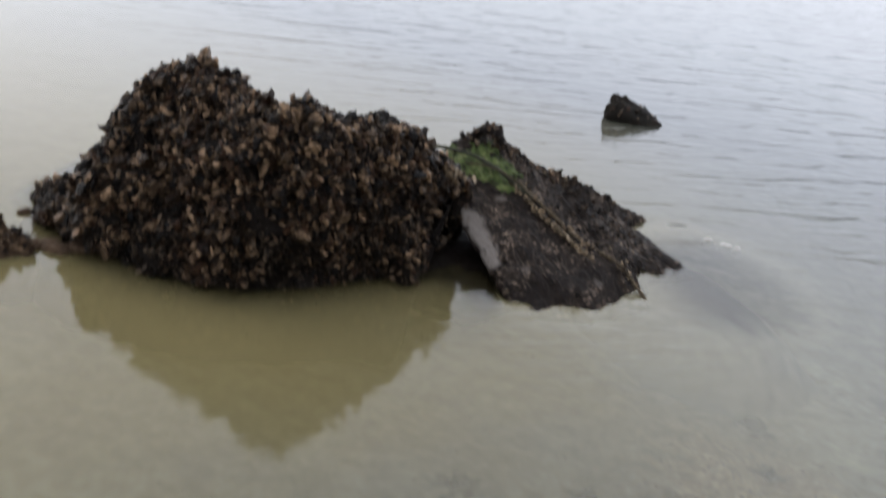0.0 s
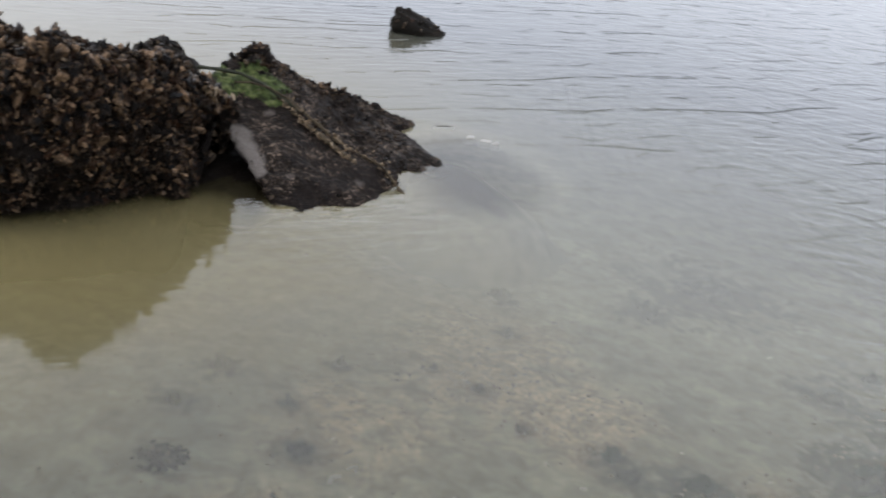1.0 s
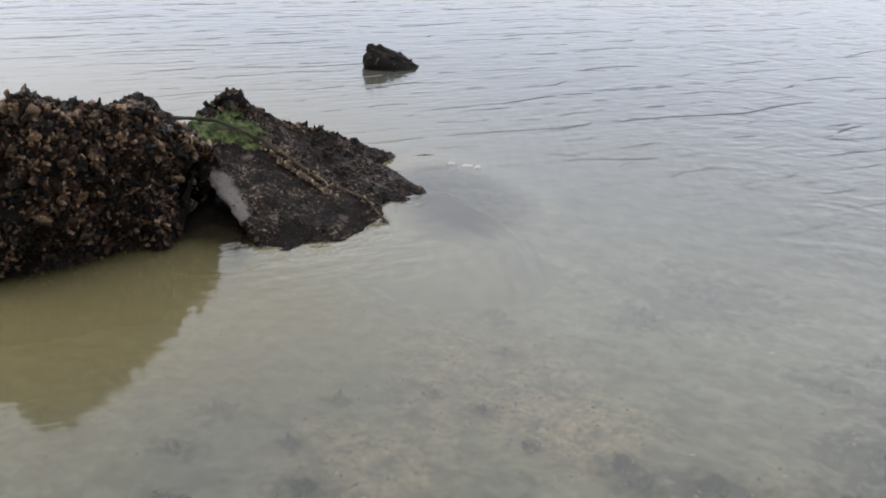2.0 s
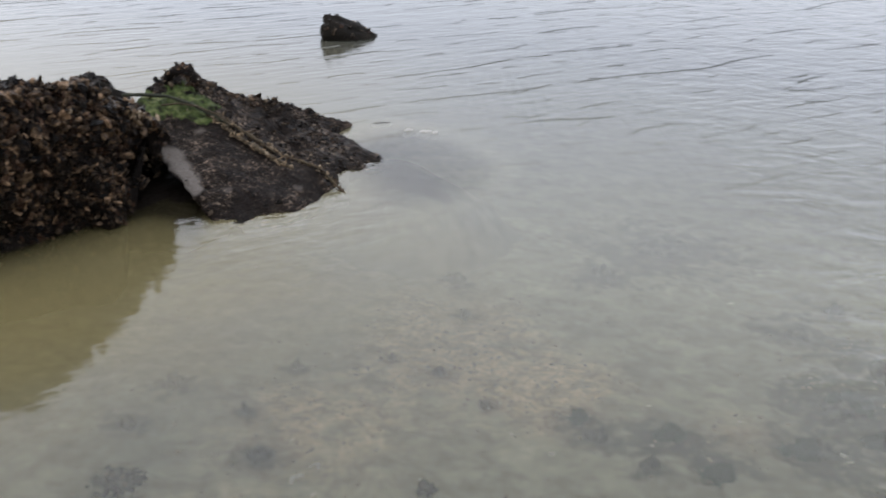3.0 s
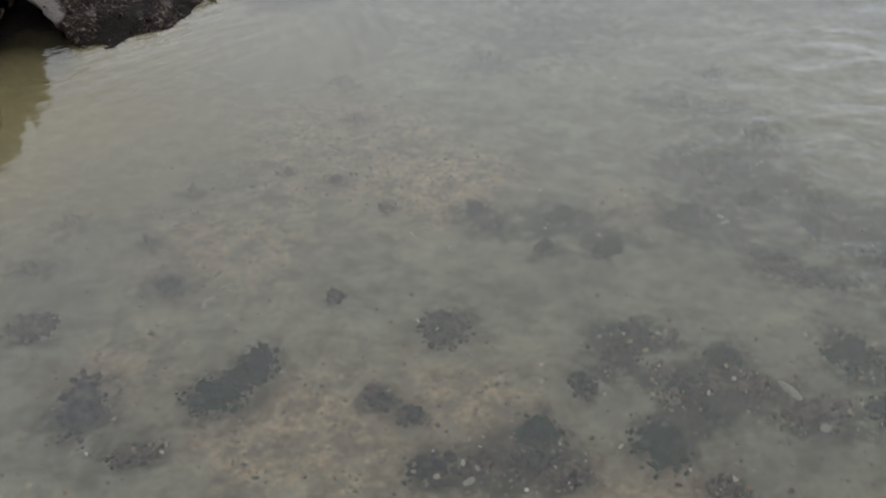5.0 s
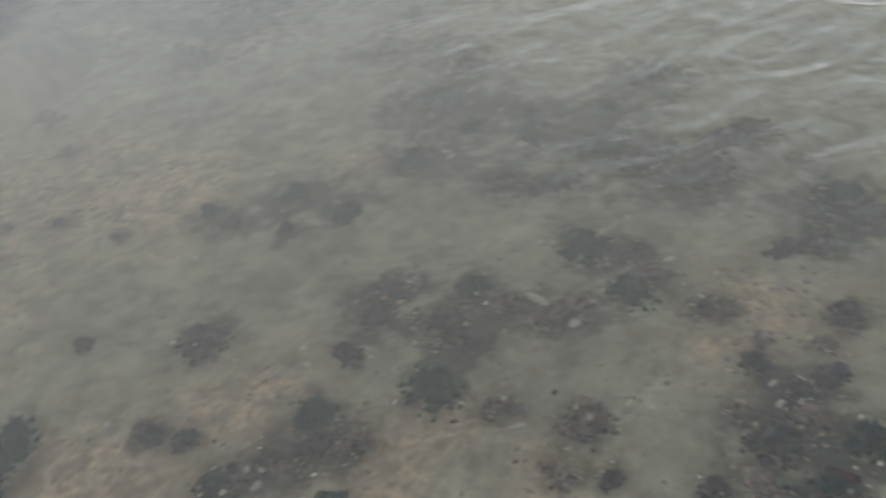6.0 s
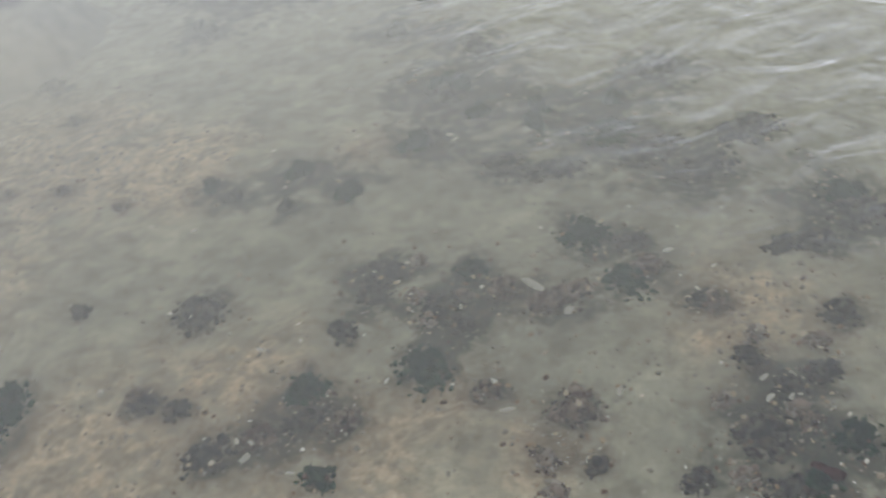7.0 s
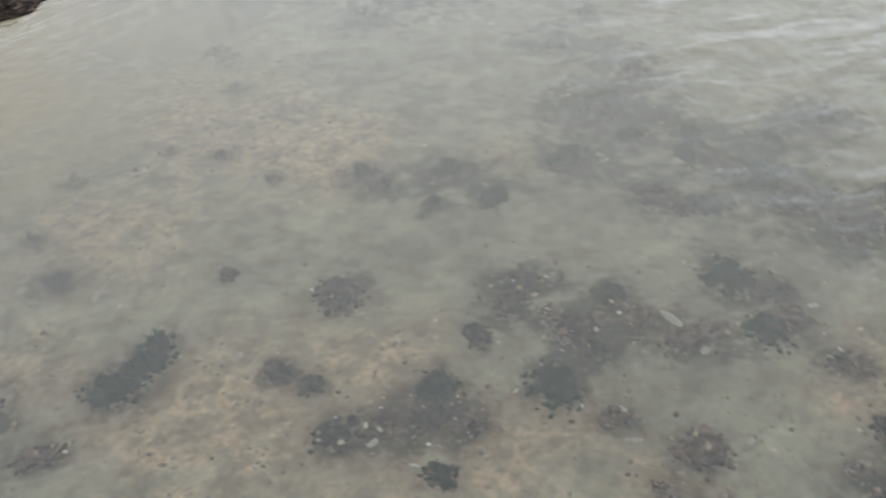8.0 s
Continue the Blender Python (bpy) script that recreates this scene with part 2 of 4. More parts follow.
    plume = node(n, l, "MapRange", {"Value": reach, "From Min": 0.95, "From Max": -0.55}, interpolation_type="SMOOTHSTEP").outputs[0]
    thick = math_node(n, l, "MULTIPLY", depth, math_node(n, l, "ADD", math_node(n, l, "MULTIPLY", cloud.outputs["Fac"], 2.0), MURK))
    thick = math_node(n, l, "MULTIPLY", thick, node(n, l, "MapRange", {"Value": depth, "From Min": 0.30, "From Max": 0.55, "To Min": 1.0, "To Max": 2.5}).outputs[0])
    thick = math_node(n, l, "MULTIPLY", thick, math_node(n, l, "ADD", math_node(n, l, "MULTIPLY", plume, 4.5), 1.0))
    clear = math_node(n, l, "MULTIPLY", math_node(n, l, "POWER", 2.718, math_node(n, l, "MULTIPLY", thick, -1.0)), node(n, l, "MapRange", {"Value": depth, "From Min": 0.0, "From Max": 0.07, "To Min": 0.95, "To Max": 0.67}).outputs[0])
    deep = node(n, l, "MapRange", {"Value": depth, "From Min": 0.22, "From Max": 0.48}).outputs[0]
    thin = node(n, l, "MapRange", {"Value": depth, "From Min": 0.04, "From Max": 0.22}).outputs[0]
    shade = mixed(n, l, thin, (0.019, 0.0195, 0.017), (0.132, 0.128, 0.097))
    shade = mixed(n, l, plume, shade, SILT)
    silt = node(n, l, "BsdfDiffuse", {"Color": mixed(n, l, deep, shade, (0.024, 0.026, 0.023))})
    see = node(n, l, "BsdfTransparent", {"Color": (0.945, 0.955, 0.90, 1)})
    body = node(n, l, "MixShader", {0: clear, 1: silt.outputs[0], 2: see.outputs[0]})
    # ripples: calm in the lee of the rocks, livelier farther out
    turn = node(n, l, "Mapping", {"Vector": pos, "Rotation": (0, 0, radians(-RIPPLE))})
    wide = node(n, l, "Mapping", {"Vector": turn.outputs[0], "Scale": (1.1, 6.0, 1.0)})
    small = node(n, l, "Mapping", {"Vector": turn.outputs[0], "Scale": (6.0, 22.0, 1.0)})
    cross = node(n, l, "Mapping", {"Vector": pos, "Rotation": (0, 0, radians(52)), "Scale": (3.2, 6.5, 1.0)})
    a = node(n, l, "TexNoise", {"Vector": wide.outputs[0], "Scale": 1.0, "Detail": 3.0, "Roughness": 0.5, "Distortion": 0.5})
    b = node(n, l, "TexNoise", {"Vector": small.outputs[0], "Scale": 1.0, "Detail": 2.0, "Roughness": 0.5, "Distortion": 0.3})
    c = node(n, l, "TexNoise", {"Vector": cross.outputs[0], "Scale": 1.0, "Detail": 3.0, "Roughness": 0.5, "Distortion": 1.2})
    # little waves with a short steep front towards the shore, in broken lines where the swell is gathered
    front = node(n, l, "TexWave", {"Vector": turn.outputs[0], "Scale": 0.70, "Distortion": 3.4, "Detail": 2.0, "Detail Scale": 0.9, "Detail Roughness": 0.5}, wave_type="BANDS", bands_direction="Y", wave_profile="SAW")
    chop = node(n, l, "TexWave", {"Vector": turn.outputs[0], "Scale": 1.8, "Distortion": 4.5, "Detail": 2.5, "Detail Scale": 1.2, "Detail Roughness": 0.5}, wave_type="BANDS", bands_direction="Y", wave_profile="SAW")
    mid = node(n, l, "Mapping", {"Vector": turn.outputs[0], "Scale": (2.0, 4.0, 1.0)})
    gather = node(n, l, "TexNoise", {"Vector": mid.outputs[0], "Scale": 1.0, "Detail": 2.5})
    patchy = node(n, l, "TexNoise", {"Vector": mid.outputs[0], "Scale": 2.2, "Detail": 2.5})
    steep = node(n, l, "MapRange", {"Value": front.outputs["Fac"], "From Min": 0.0, "From Max": 0.05, "To Min": 1.0, "To Max": 0.0}).outputs[0]
    steep = math_node(n, l, "MULTIPLY", steep, node(n, l, "MapRange", {"Value": gather.outputs["Fac"], "From Min": 0.48, "From Max": 0.55}).outputs[0])
    short = node(n, l, "MapRange", {"Value": chop.outputs["Fac"], "From Min": 0.0, "From Max": 0.11, "To Min": 1.0, "To Max": 0.0}).outputs[0]
    short = math_node(n, l, "MULTIPLY", short, node(n, l, "MapRange", {"Value": patchy.outputs["Fac"], "From Min": 0.50, "From Max": 0.58}).outputs[0])
    steep = math_node(n, l, "MAXIMUM", steep, math_node(n, l, "MULTIPLY", short, 0.75))
    out_there = math_node(n, l, "ADD", xyz.outputs["Y"], math_node(n, l, "MULTIPLY", xyz.outputs["X"], 0.45))
    lively = node(n, l, "MapRange", {"Value": out_there, "From Min": 2.9, "From Max": 5.2, "To Min": 0.03, "To Max": 1.0}, interpolation_type="SMOOTHSTEP").outputs[0]
    shore = node(n, l, "MapRange", {"Value": xyz.outputs["X"], "From Min": 1.05, "From Max": 2.1}, interpolation_type="SMOOTHSTEP").outputs[0]
    h = math_node(n, l, "ADD", math_node(n, l, "MULTIPLY", a.outputs["Fac"], 0.22), math_node(n, l, "MULTIPLY", b.outputs["Fac"], 0.24))
    h = math_node(n, l, "ADD", math_node(n, l, "MULTIPLY", h, lively), math_node(n, l, "MULTIPLY", math_node(n, l, "MULTIPLY", c.outputs["Fac"], math_node(n, l, "MULTIPLY", shore, node(n, l, "MapRange", {"Value": xyz.outputs["Y"], "From Min": 2.5, "From Max": 1.5, "To Min": 0.25, "To Max": 1.0}).outputs[0])), 2.3))
    lap = node(n, l, "VectorMath", {0: pos, 1: (0.02, 2.42, 0.0)}, operation="DISTANCE").outputs["Value"]
    lap = node(n, l, "MapRange", {"Value": lap, "From Min": 0.55, "From Max": 0.10}, interpolation_type="SMOOTHSTEP").outputs[0]
    h = math_node(n, l, "ADD", h, math_node(n, l, "MULTIPLY", math_node(n, l, "MULTIPLY", b.outputs["Fac"], lap), 0.45))
    edge = node(n, l, "TexNoise", {"Vector": node(n, l, "Mapping", {"Vector": turn.outputs[0], "Scale": (0.5, 1.4, 1.0)}).outputs[0], "Scale": 22.0, "Detail": 2.0})
    h = math_node(n, l, "ADD", h, math_node(n, l, "MULTIPLY", edge.outputs["Fac"], 0.05))
    bump = node(n, l, "Bump", {"Height": h, "Strength": 1.0, "Distance": WAVE})
    lean = math_node(n, l, "MULTIPLY", math_node(n, l, "MULTIPLY", steep, lively), 0.75)
    ashore = node(n, l, "VectorMath", {0: (math.sin(radians(RIPPLE)), -math.cos(radians(RIPPLE)), 0.0), "Scale": lean}, operation="SCALE")
    tilted = node(n, l, "VectorMath", {0: node(n, l, "VectorMath", {0: bump.outputs[0], 1: ashore.outputs[0]}, operation="ADD").outputs[0]}, operation="NORMALIZE")
    shine = node(n, l, "BsdfGlossy", {"Color": (1, 1, 1, 1), "Roughness": 0.015, "Normal": tilted.outputs[0]})
    fresnel = node(n, l, "Fresnel", {"IOR": 1.333, "Normal": tilted.outputs[0]})
    mix = node(n, l, "MixShader", {0: fresnel.outputs[0], 1: body.outputs[0], 2: shine.outputs[0]})
    node(n, l, "OutputMaterial", {"Surface": mix.outputs[0]})
    return m


MURK, SILT, RIPPLE, WAVE = 0.45, (0.112, 0.093, 0.042), 27, 0.0135
M_WATER, M_BED, M_SLAB, M_ALGAE = water_material(), bed_material(), slab_material(), algae_material()
# near-black rock core; also colours the added filler in the slab's hollow
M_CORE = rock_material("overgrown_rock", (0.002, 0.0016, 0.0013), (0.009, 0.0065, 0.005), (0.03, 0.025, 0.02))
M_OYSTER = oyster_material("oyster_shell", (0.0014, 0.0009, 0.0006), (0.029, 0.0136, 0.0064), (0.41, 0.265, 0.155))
# near black: on the oyster rock this paints in shade low down and in gaps
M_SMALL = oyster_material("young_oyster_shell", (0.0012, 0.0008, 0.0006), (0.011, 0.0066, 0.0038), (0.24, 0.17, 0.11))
M_TAN = oyster_material("tan_oyster_shell", (0.17, 0.115, 0.066), (0.44, 0.32, 0.19), (0.66, 0.54, 0.38))
M_FAR = rock_material("dark_rock", (0.003, 0.003, 0.0025), (0.014, 0.011, 0.008), (0.05, 0.042, 0.03))
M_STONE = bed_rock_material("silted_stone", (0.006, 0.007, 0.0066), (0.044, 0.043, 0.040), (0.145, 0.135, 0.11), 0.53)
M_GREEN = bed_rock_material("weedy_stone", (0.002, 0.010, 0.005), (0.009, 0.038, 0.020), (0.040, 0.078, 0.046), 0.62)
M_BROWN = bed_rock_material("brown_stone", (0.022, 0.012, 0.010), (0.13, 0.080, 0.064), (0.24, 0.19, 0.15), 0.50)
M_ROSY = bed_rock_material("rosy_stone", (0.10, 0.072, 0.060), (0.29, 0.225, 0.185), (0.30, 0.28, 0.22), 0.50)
M_DROWNED = drowned_material()
# pale tan shell; on the rock's crest its paleness stands in for skylight
M_PALE_OYSTER = oyster_material("pale_oyster_shell", (0.010, 0.0065, 0.004), (0.125, 0.078, 0.042), (0.46, 0.35, 0.23))
M_SHORE = rock_material("brown_shore_stone", (0.014, 0.009, 0.006), (0.090, 0.058, 0.036), (0.26, 0.19, 0.125), 40.0)
M_PALE = rock_material("whitish_stone", (0.24, 0.23, 0.21), (0.52, 0.50, 0.46), (0.6, 0.58, 0.54), 40.0)
M_SHELL = rock_material("white_shell", (0.50, 0.46, 0.37), (0.80, 0.76, 0.66), (0.85, 0.82, 0.75), 60.0)
M_RIB = rock_material("worn_rib", (0.010, 0.008, 0.006), (0.09, 0.068, 0.042), (0.22, 0.18, 0.12), 30.0)
M_TWIG = rock_material("drowned_weed", (0.016, 0.018, 0.013), (0.05, 0.05, 0.034), (0.07, 0.065, 0.045), 40.0)


def grit_material():
    m, n, l = material("pebbles_and_shell_grit")
    own = node(n, l, "NewGeometry").outputs["Random Per Island"]
    c = ramp(n, l, own, [(0.0, (0.15, 0.14, 0.115)), (0.40, (0.25, 0.225, 0.18)), (0.75, (0.36, 0.29, 0.21)), (0.94, (0.24, 0.19, 0.14)), (1.0, (0.46, 0.42, 0.36))])
    fine = node(n, l, "TexNoise", {"Scale": 200.0, "Detail": 3.0})
    surface(n, l, c, 0.6, fine.outputs["Fac"], 0.4, 0.002)
    return m


def bits_material():
    m, n, l = material("shell_bits")
    own = node(n, l, "NewGeometry").outputs["Random Per Island"]
    c = ramp(n, l, own, [(0.0, (0.05, 0.03, 0.02)), (0.35, (0.16, 0.10, 0.07)), (0.60, (0.32, 0.23, 0.145)), (0.85, (0.46, 0.38, 0.27)), (1.0, (0.70, 0.66, 0.57))])
    fine = node(n, l, "TexNoise", {"Scale": 250.0, "Detail": 3.0})
    surface(n, l, c, 0.5, fine.outputs["Fac"], 0.4, 0.002)
    return m


def rubble_material(name, stops, dust):
    """Small drowned stones, each of its own colour, dulled with mud in blotches."""
    m, n, l = material(name)
    pos = node(n, l, "NewGeometry").outputs["Position"]
    own = node(n, l, "NewGeometry").outputs["Random Per Island"]
    blotch = node(n, l, "TexNoise", {"Vector": pos, "Scale": 70.0, "Detail": 5.0, "Roughness": 0.65})
    fine = node(n, l, "TexNoise", {"Vector": pos, "Scale": 260.0, "Detail": 3.0, "Roughness": 0.7})
    c = ramp(n, l, own, stops)
    c = mixed(n, l, 0.7, c, ramp(n, l, fine.outputs["Fac"], [(0.32, (0.35, 0.35, 0.35)), (0.68, (1.2, 1.2, 1.2))]), "MULTIPLY")
    mud = node(n, l, "MapRange", {"Value": blotch.outputs["Fac"], "From Min": 0.40, "From Max": 0.66}, interpolation_type="SMOOTHSTEP").outputs[0]
    surface(n, l, mixed(n, l, math_node(n, l, "MULTIPLY", mud, 0.9), c, dust), 0.65, fine.outputs["Fac"], 0.5, 0.003)
    return m


M_GRIT, M_BITS = grit_material(), bits_material()
M_RUBBLE_GREEN = rubble_material("weedy_rubble", [(0.0, (0.004, 0.014, 0.007)), (0.50, (0.011, 0.034, 0.018)), (0.80, (0.028, 0.050, 0.029)), (0.94, (0.070, 0.066, 0.044)), (1.0, (0.16, 0.135, 0.10))], (0.046, 0.082, 0.050))
M_RUBBLE_DARK = rubble_material("dark_rubble", [(0.0, (0.014, 0.013, 0.013)), (0.40, (0.038, 0.034, 0.033)), (0.65, (0.066, 0.055, 0.048)), (0.88, (0.110, 0.084, 0.068)), (1.0, (0.24, 0.19, 0.15))], (0.115, 0.106, 0.086))
M_RUBBLE_BROWN = rubble_material("brown_rubble", [(0.0, (0.012, 0.008, 0.007)), (0.40, (0.042, 0.027, 0.022)), (0.65, (0.10, 0.068, 0.052)), (0.88, (0.22, 0.155, 0.115)), (1.0, (0.50, 0.40, 0.30))], (0.20, 0.17, 0.135))
M_RUBBLE_ROSY = rubble_material("rosy_rubble", [(0.0, (0.060, 0.042, 0.036)), (0.35, (0.15, 0.11, 0.092)), (0.70, (0.28, 0.21, 0.17)), (1.0, (0.50, 0.43, 0.36))], (0.25, 0.22, 0.18))


# ---- building helpers ----
def mesh_object(name, verts, faces, mat, parent=None, smooth=True, **layers):
    me = bpy.data.meshes.new(name)
    me.from_pydata([tuple(v) for v in verts], [], faces)
    me.materials.append(mat)
    me.update()
    if smooth:
        me.polygons.foreach_set("use_smooth", [True] * len(me.polygons))
    for key, values in layers.items():
        me.attributes.new(key, "FLOAT", "POINT").data.foreach_set("value", np.asarray(values, dtype=np.float32))
    ob = new(name, me)
    ob.parent = parent
    return ob


def part(name, bm, mat, parent, label=""):
    """Links a bmesh as one mesh object under a thing or a part."""
    me = bpy.data.meshes.new(name)
    bm.to_mesh(me)
    bm.free()
    me.materials.append(mat)
    me.polygons.foreach_set("use_smooth", [True] * len(me.polygons))
    ob = new(name, me)
    ob.parent = parent
    return tagged(ob, label)


def thing(name, at, label, category, group=""):
    ob = new(name)
    ob.empty_display_size = 0.1
    ob.location = at
    return tagged(ob, label, category, group)


def rough(p, scale, seed=0.0):
    return noise.fractal(Vector(p) * scale + Vector((seed, seed * 1.7, -seed)), 0.9, 2.1, 4)


def grid_faces(rows, cols):
    return [(r * cols + c, r * cols + c + 1, (r + 1) * cols + c + 1, (r + 1) * cols + c) for r in range(rows - 1) for c in range(cols - 1)]


def bed_height(x, y):
    z = -(DEPTH + SLOPE_X * max(-8.0, min(8.0, x)) + SLOPE_Y * (y - 2))
    return max(-2.5, min(1.4, z))


def bed_lump(x, y):
    return 0.018 * rough((x, y, 0), 2.2) + 0.007 * noise.noise(Vector((x * 22, y * 22, 1)))


# ---- seabed and shore, one sheet to the horizon ----
SAND = [(0.72, 1.88, 0.20), (0.62, 2.05, 0.24), (0.52, 2.22, 0.22), (0.80, 1.74, 0.14), (0.95, 1.86, 0.12), (0.48, 1.95, 0.14), (0.50, 0.90, 0.24), (0.77, 0.95, 0.14), (0.80, 0.60, 0.18), (0.30, 0.95, 0.15),
        (1.15, 0.48, 0.10), (1.08, 0.70, 0.08), (0.93, 0.70, 0.09), (1.35, 0.88, 0.06), (1.75, 0.6, 0.16), (1.30, 1.62, 0.10), (1.60, 0.55, 0.08), (0.05, 1.15, 0.14), (0.22, 1.62, 0.22)]
SILT_SPOTS = [(0.44, 3.10, 0.24), (0.66, 3.02, 0.20), (0.40, 3.40, 0.22), (1.20, 0.97, 0.13), (1.10, 1.06, 0.09), (1.95, 1.08, 0.18), (1.50, 0.26, 0.14), (1.65, 0.40, 0.08), (1.12, 1.53, 0.12), (1.68, 1.80, 0.16), (1.75, 2.20, 0.18),
              (1.42, 2.95, 0.25), (2.15, 0.75, 0.16), (1.88, 1.38, 0.14), (0.76, 0.76, 0.12), (1.60, 1.22, 0.10)]

# stones on the bed: x, y, width, depth
WEEDY = [(1.07, 0.79, 0.12, 0.16), (1.29, 1.00, 0.09, 0.08), (1.55, 0.79, 0.11, 0.13), (1.57, 0.98, 0.13, 0.15), (1.42, 1.55, 0.16, 0.14), (1.10, 1.61, 0.14, 0.10), (1.18, 1.45, 0.15, 0.11), (0.88, 1.67, 0.09, 0.10), (1.63, 1.61, 0.14, 0.13),
         (1.72, 1.46, 0.09, 0.20), (1.97, 1.45, 0.12, 0.10), (1.87, 1.31, 0.16, 0.14), (2.14, 0.77, 0.14, 0.14), (0.85, 0.85, 0.10, 0.09), (0.79, 0.64, 0.07, 0.07), (1.51, 0.20, 0.10, 0.07), (1.64, 0.24, 0.11, 0.09), (1.64, 1.80, 0.20, 0.18),
         (1.78, 1.54, 0.11, 0.16), (0.32, 1.13, 0.10, 0.12), (0.23, 1.04, 0.15, 0.10), (0.275, 1.09, 0.12, 0.10), (2.29, 0.59, 0.08, 0.07), (1.53, 0.06, 0.09, 0.05), (1.68, 0.15, 0.05, 0.08)]
DARK = [(1.12, 1.11, 0.11, 0.11), (1.07, 1.04, 0.10, 0.08), (0.97, 0.97, 0.07, 0.08), (1.19, 0.86, 0.06, 0.07), (1.64, 0.90, 0.09, 0.06), (1.56, 1.32, 0.12, 0.12), (0.92, 1.58, 0.10, 0.10), (2.14, 1.51, 0.14, 0.12), (1.97, 0.68, 0.11, 0.08),
        (1.85, 0.49, 0.09, 0.09), (0.72, 1.19, 0.13, 0.15), (0.82, 0.78, 0.12, 0.07), (0.63, 0.79, 0.12, 0.09), (-0.03, 1.06, 0.10, 0.22), (1.22, 0.41, 0.05, 0.05), (1.51, 0.325, 0.15, 0.12), (1.70, 0.385, 0.11, 0.06), (1.61, 0.48, 0.06, 0.08),
        (1.62, 0.39, 0.06, 0.08), (1.35, 0.305, 0.07, 0.055), (1.46, 0.21, 0.13, 0.08), (1.67, 2.24, 0.12, 0.22), (1.82, 1.94, 0.14, 0.26), (1.46, 1.55, 0.10, 0.15), (0.49, 1.34, 0.05, 0.04), (-0.17, 1.33, 0.13, 0.12), (1.90, 0.71, 0.10, 0.06)]
DIM = [(1.17, 0.93, 0.16, 0.11), (1.65, 1.24, 0.20, 0.10), (1.02, 1.47, 0.09, 0.06), (1.60, 1.75, 0.17, 0.20), (1.90, 1.18, 0.21, 0.13), (1.96, 1.04, 0.20, 0.12), (1.64, 0.66, 0.07, 0.05), (0.56, 0.98, 0.07, 0.06), (0.61, 0.93, 0.07, 0.06),
       (2.12, 0.72, 0.17, 0.11), (1.93, 0.33, 0.06, 0.07), (2.15, 1.11, 0.23, 0.12), (2.18, 1.51, 0.20, 0.14), (1.42, 2.96, 0.42, 0.45), (1.13, 2.63, 0.16, 0.20), (1.88, 2.44, 0.12, 0.16), (0.60, 2.52, 0.15, 0.11), (0.62, 2.27, 0.07, 0.10),
       (-0.15, 1.75, 0.09, 0.10), (-0.22, 1.56, 0.09, 0.09), (0.11, 1.45, 0.10, 0.09), (0.05, 1.63, 0.05, 0.05), (0.14, 1.89, 0.07, 0.05)]
BROWN = [(0.88, 0.74, 0.08, 0.08), (1.15, 0.67, 0.08, 0.05), (1.26, 0.54, 0.11, 0.12), (1.15, 0.47, 0.04, 0.07), (0.72, 0.79, 0.10, 0.07), (0.65, 1.73, 0.07, 0.04), (0.53, 1.87, 0.09, 0.04), (0.40, 1.95, 0.04, 0.04), (0.09, 0.91, 0.13, 0.06), (0.55, 1.01, 0.06, 0.05), (1.60, 0.31, 0.06, 0.04), (1.40, 0.82, 0.18, 0.10), (1.62, 0.81, 0.10, 0.08), (1.32, 0.91, 0.09, 0.08), (1.66, 0.64, 0.07, 0.09)]
ROSY = [(1.424, 0.271, 0.06, 0.05), (1.378, 0.216, 0.05, 0.05), (1.40, 0.197, 0.05, 0.04), (1.577, 0.092, 0.06, 0.05), (1.568, 0.013, 0.05, 0.05), (1.831, 0.212, 0.06, 0.05), (1.598, 0.34, 0.05, 0.04), (1.131, 0.401, 0.05, 0.05),
        (1.50, 0.425, 0.05, 0.04), (1.723, 0.138, 0.05, 0.04), (1.645, 0.138, 0.04, 0.04), (1.528, 0.112, 0.05, 0.04), (1.153, 0.465, 0.05, 0.05), (1.75, 0.45, 0.06, 0.05), (1.66, 0.52, 0.05, 0.04), (1.20, 1.09, 0.06, 0.05), (1.15, 0.99, 0.05, 0.05), (1.23, 0.93, 0.06, 0.05), (1.14, 0.91, 0.05, 0.04)]
FRINGES = [(x, y, (0.36 if y < 1.35 else 0.42) * (w + d)) for x, y, w, d in WEEDY + DARK + DIM + BROWN]


def blobs(x, y, spots):
    wob = 0.5 + 0.7 * noise.noise(Vector((x * 4.5, y * 4.5, 3.0))) + 0.7 * noise.noise(Vector((x * 17, y * 17, 7.0)))
    return min(1.0, sum(math.exp(-((x - a) ** 2 + (y - b) ** 2) / (r * r)) for a, b, r in spots) * max(0.0, wob + 0.35))


def stretch(lo, hi, step, far):
    """Even steps between lo and hi, then ever longer ones out to far."""
    mid = list(np.arange(lo, hi + 1e-6, step))
    up, d = [], step
    while hi + sum(up) < far:
        d *= 1.5
        up.append(d)
    more = list(np.cumsum(up))
    return [lo - m for m in reversed(more)] + mid + [hi + m for m in more]


xs, ys = stretch(-1.2, 2.8, 0.02, 900), stretch(-0.4, 3.4, 0.02, 900)
verts, sand, silt = [], [], []
for y in ys:
    for x in xs:
        near = abs(x) < 6 and abs(y) < 7
        lump = bed_lump(x, y) if near else 0.0
        verts.append((x, y, bed_height(x, y) + lump))
        sand.append(blobs(x, y, SAND) if near else 0.0)
        silt.append(min(1.0, 0.45 * blobs(x, y, SILT_SPOTS) + 0.75 * blobs(x, y, FRINGES)) if near else 0.0)
ground = mesh_object("ground", verts, grid_faces(len(ys), len(xs)), M_BED, sand=sand, silt=silt)
tagged(ground, "olive-grey muddy seabed with tan sand rising to the shore", "ground", kind="structure")

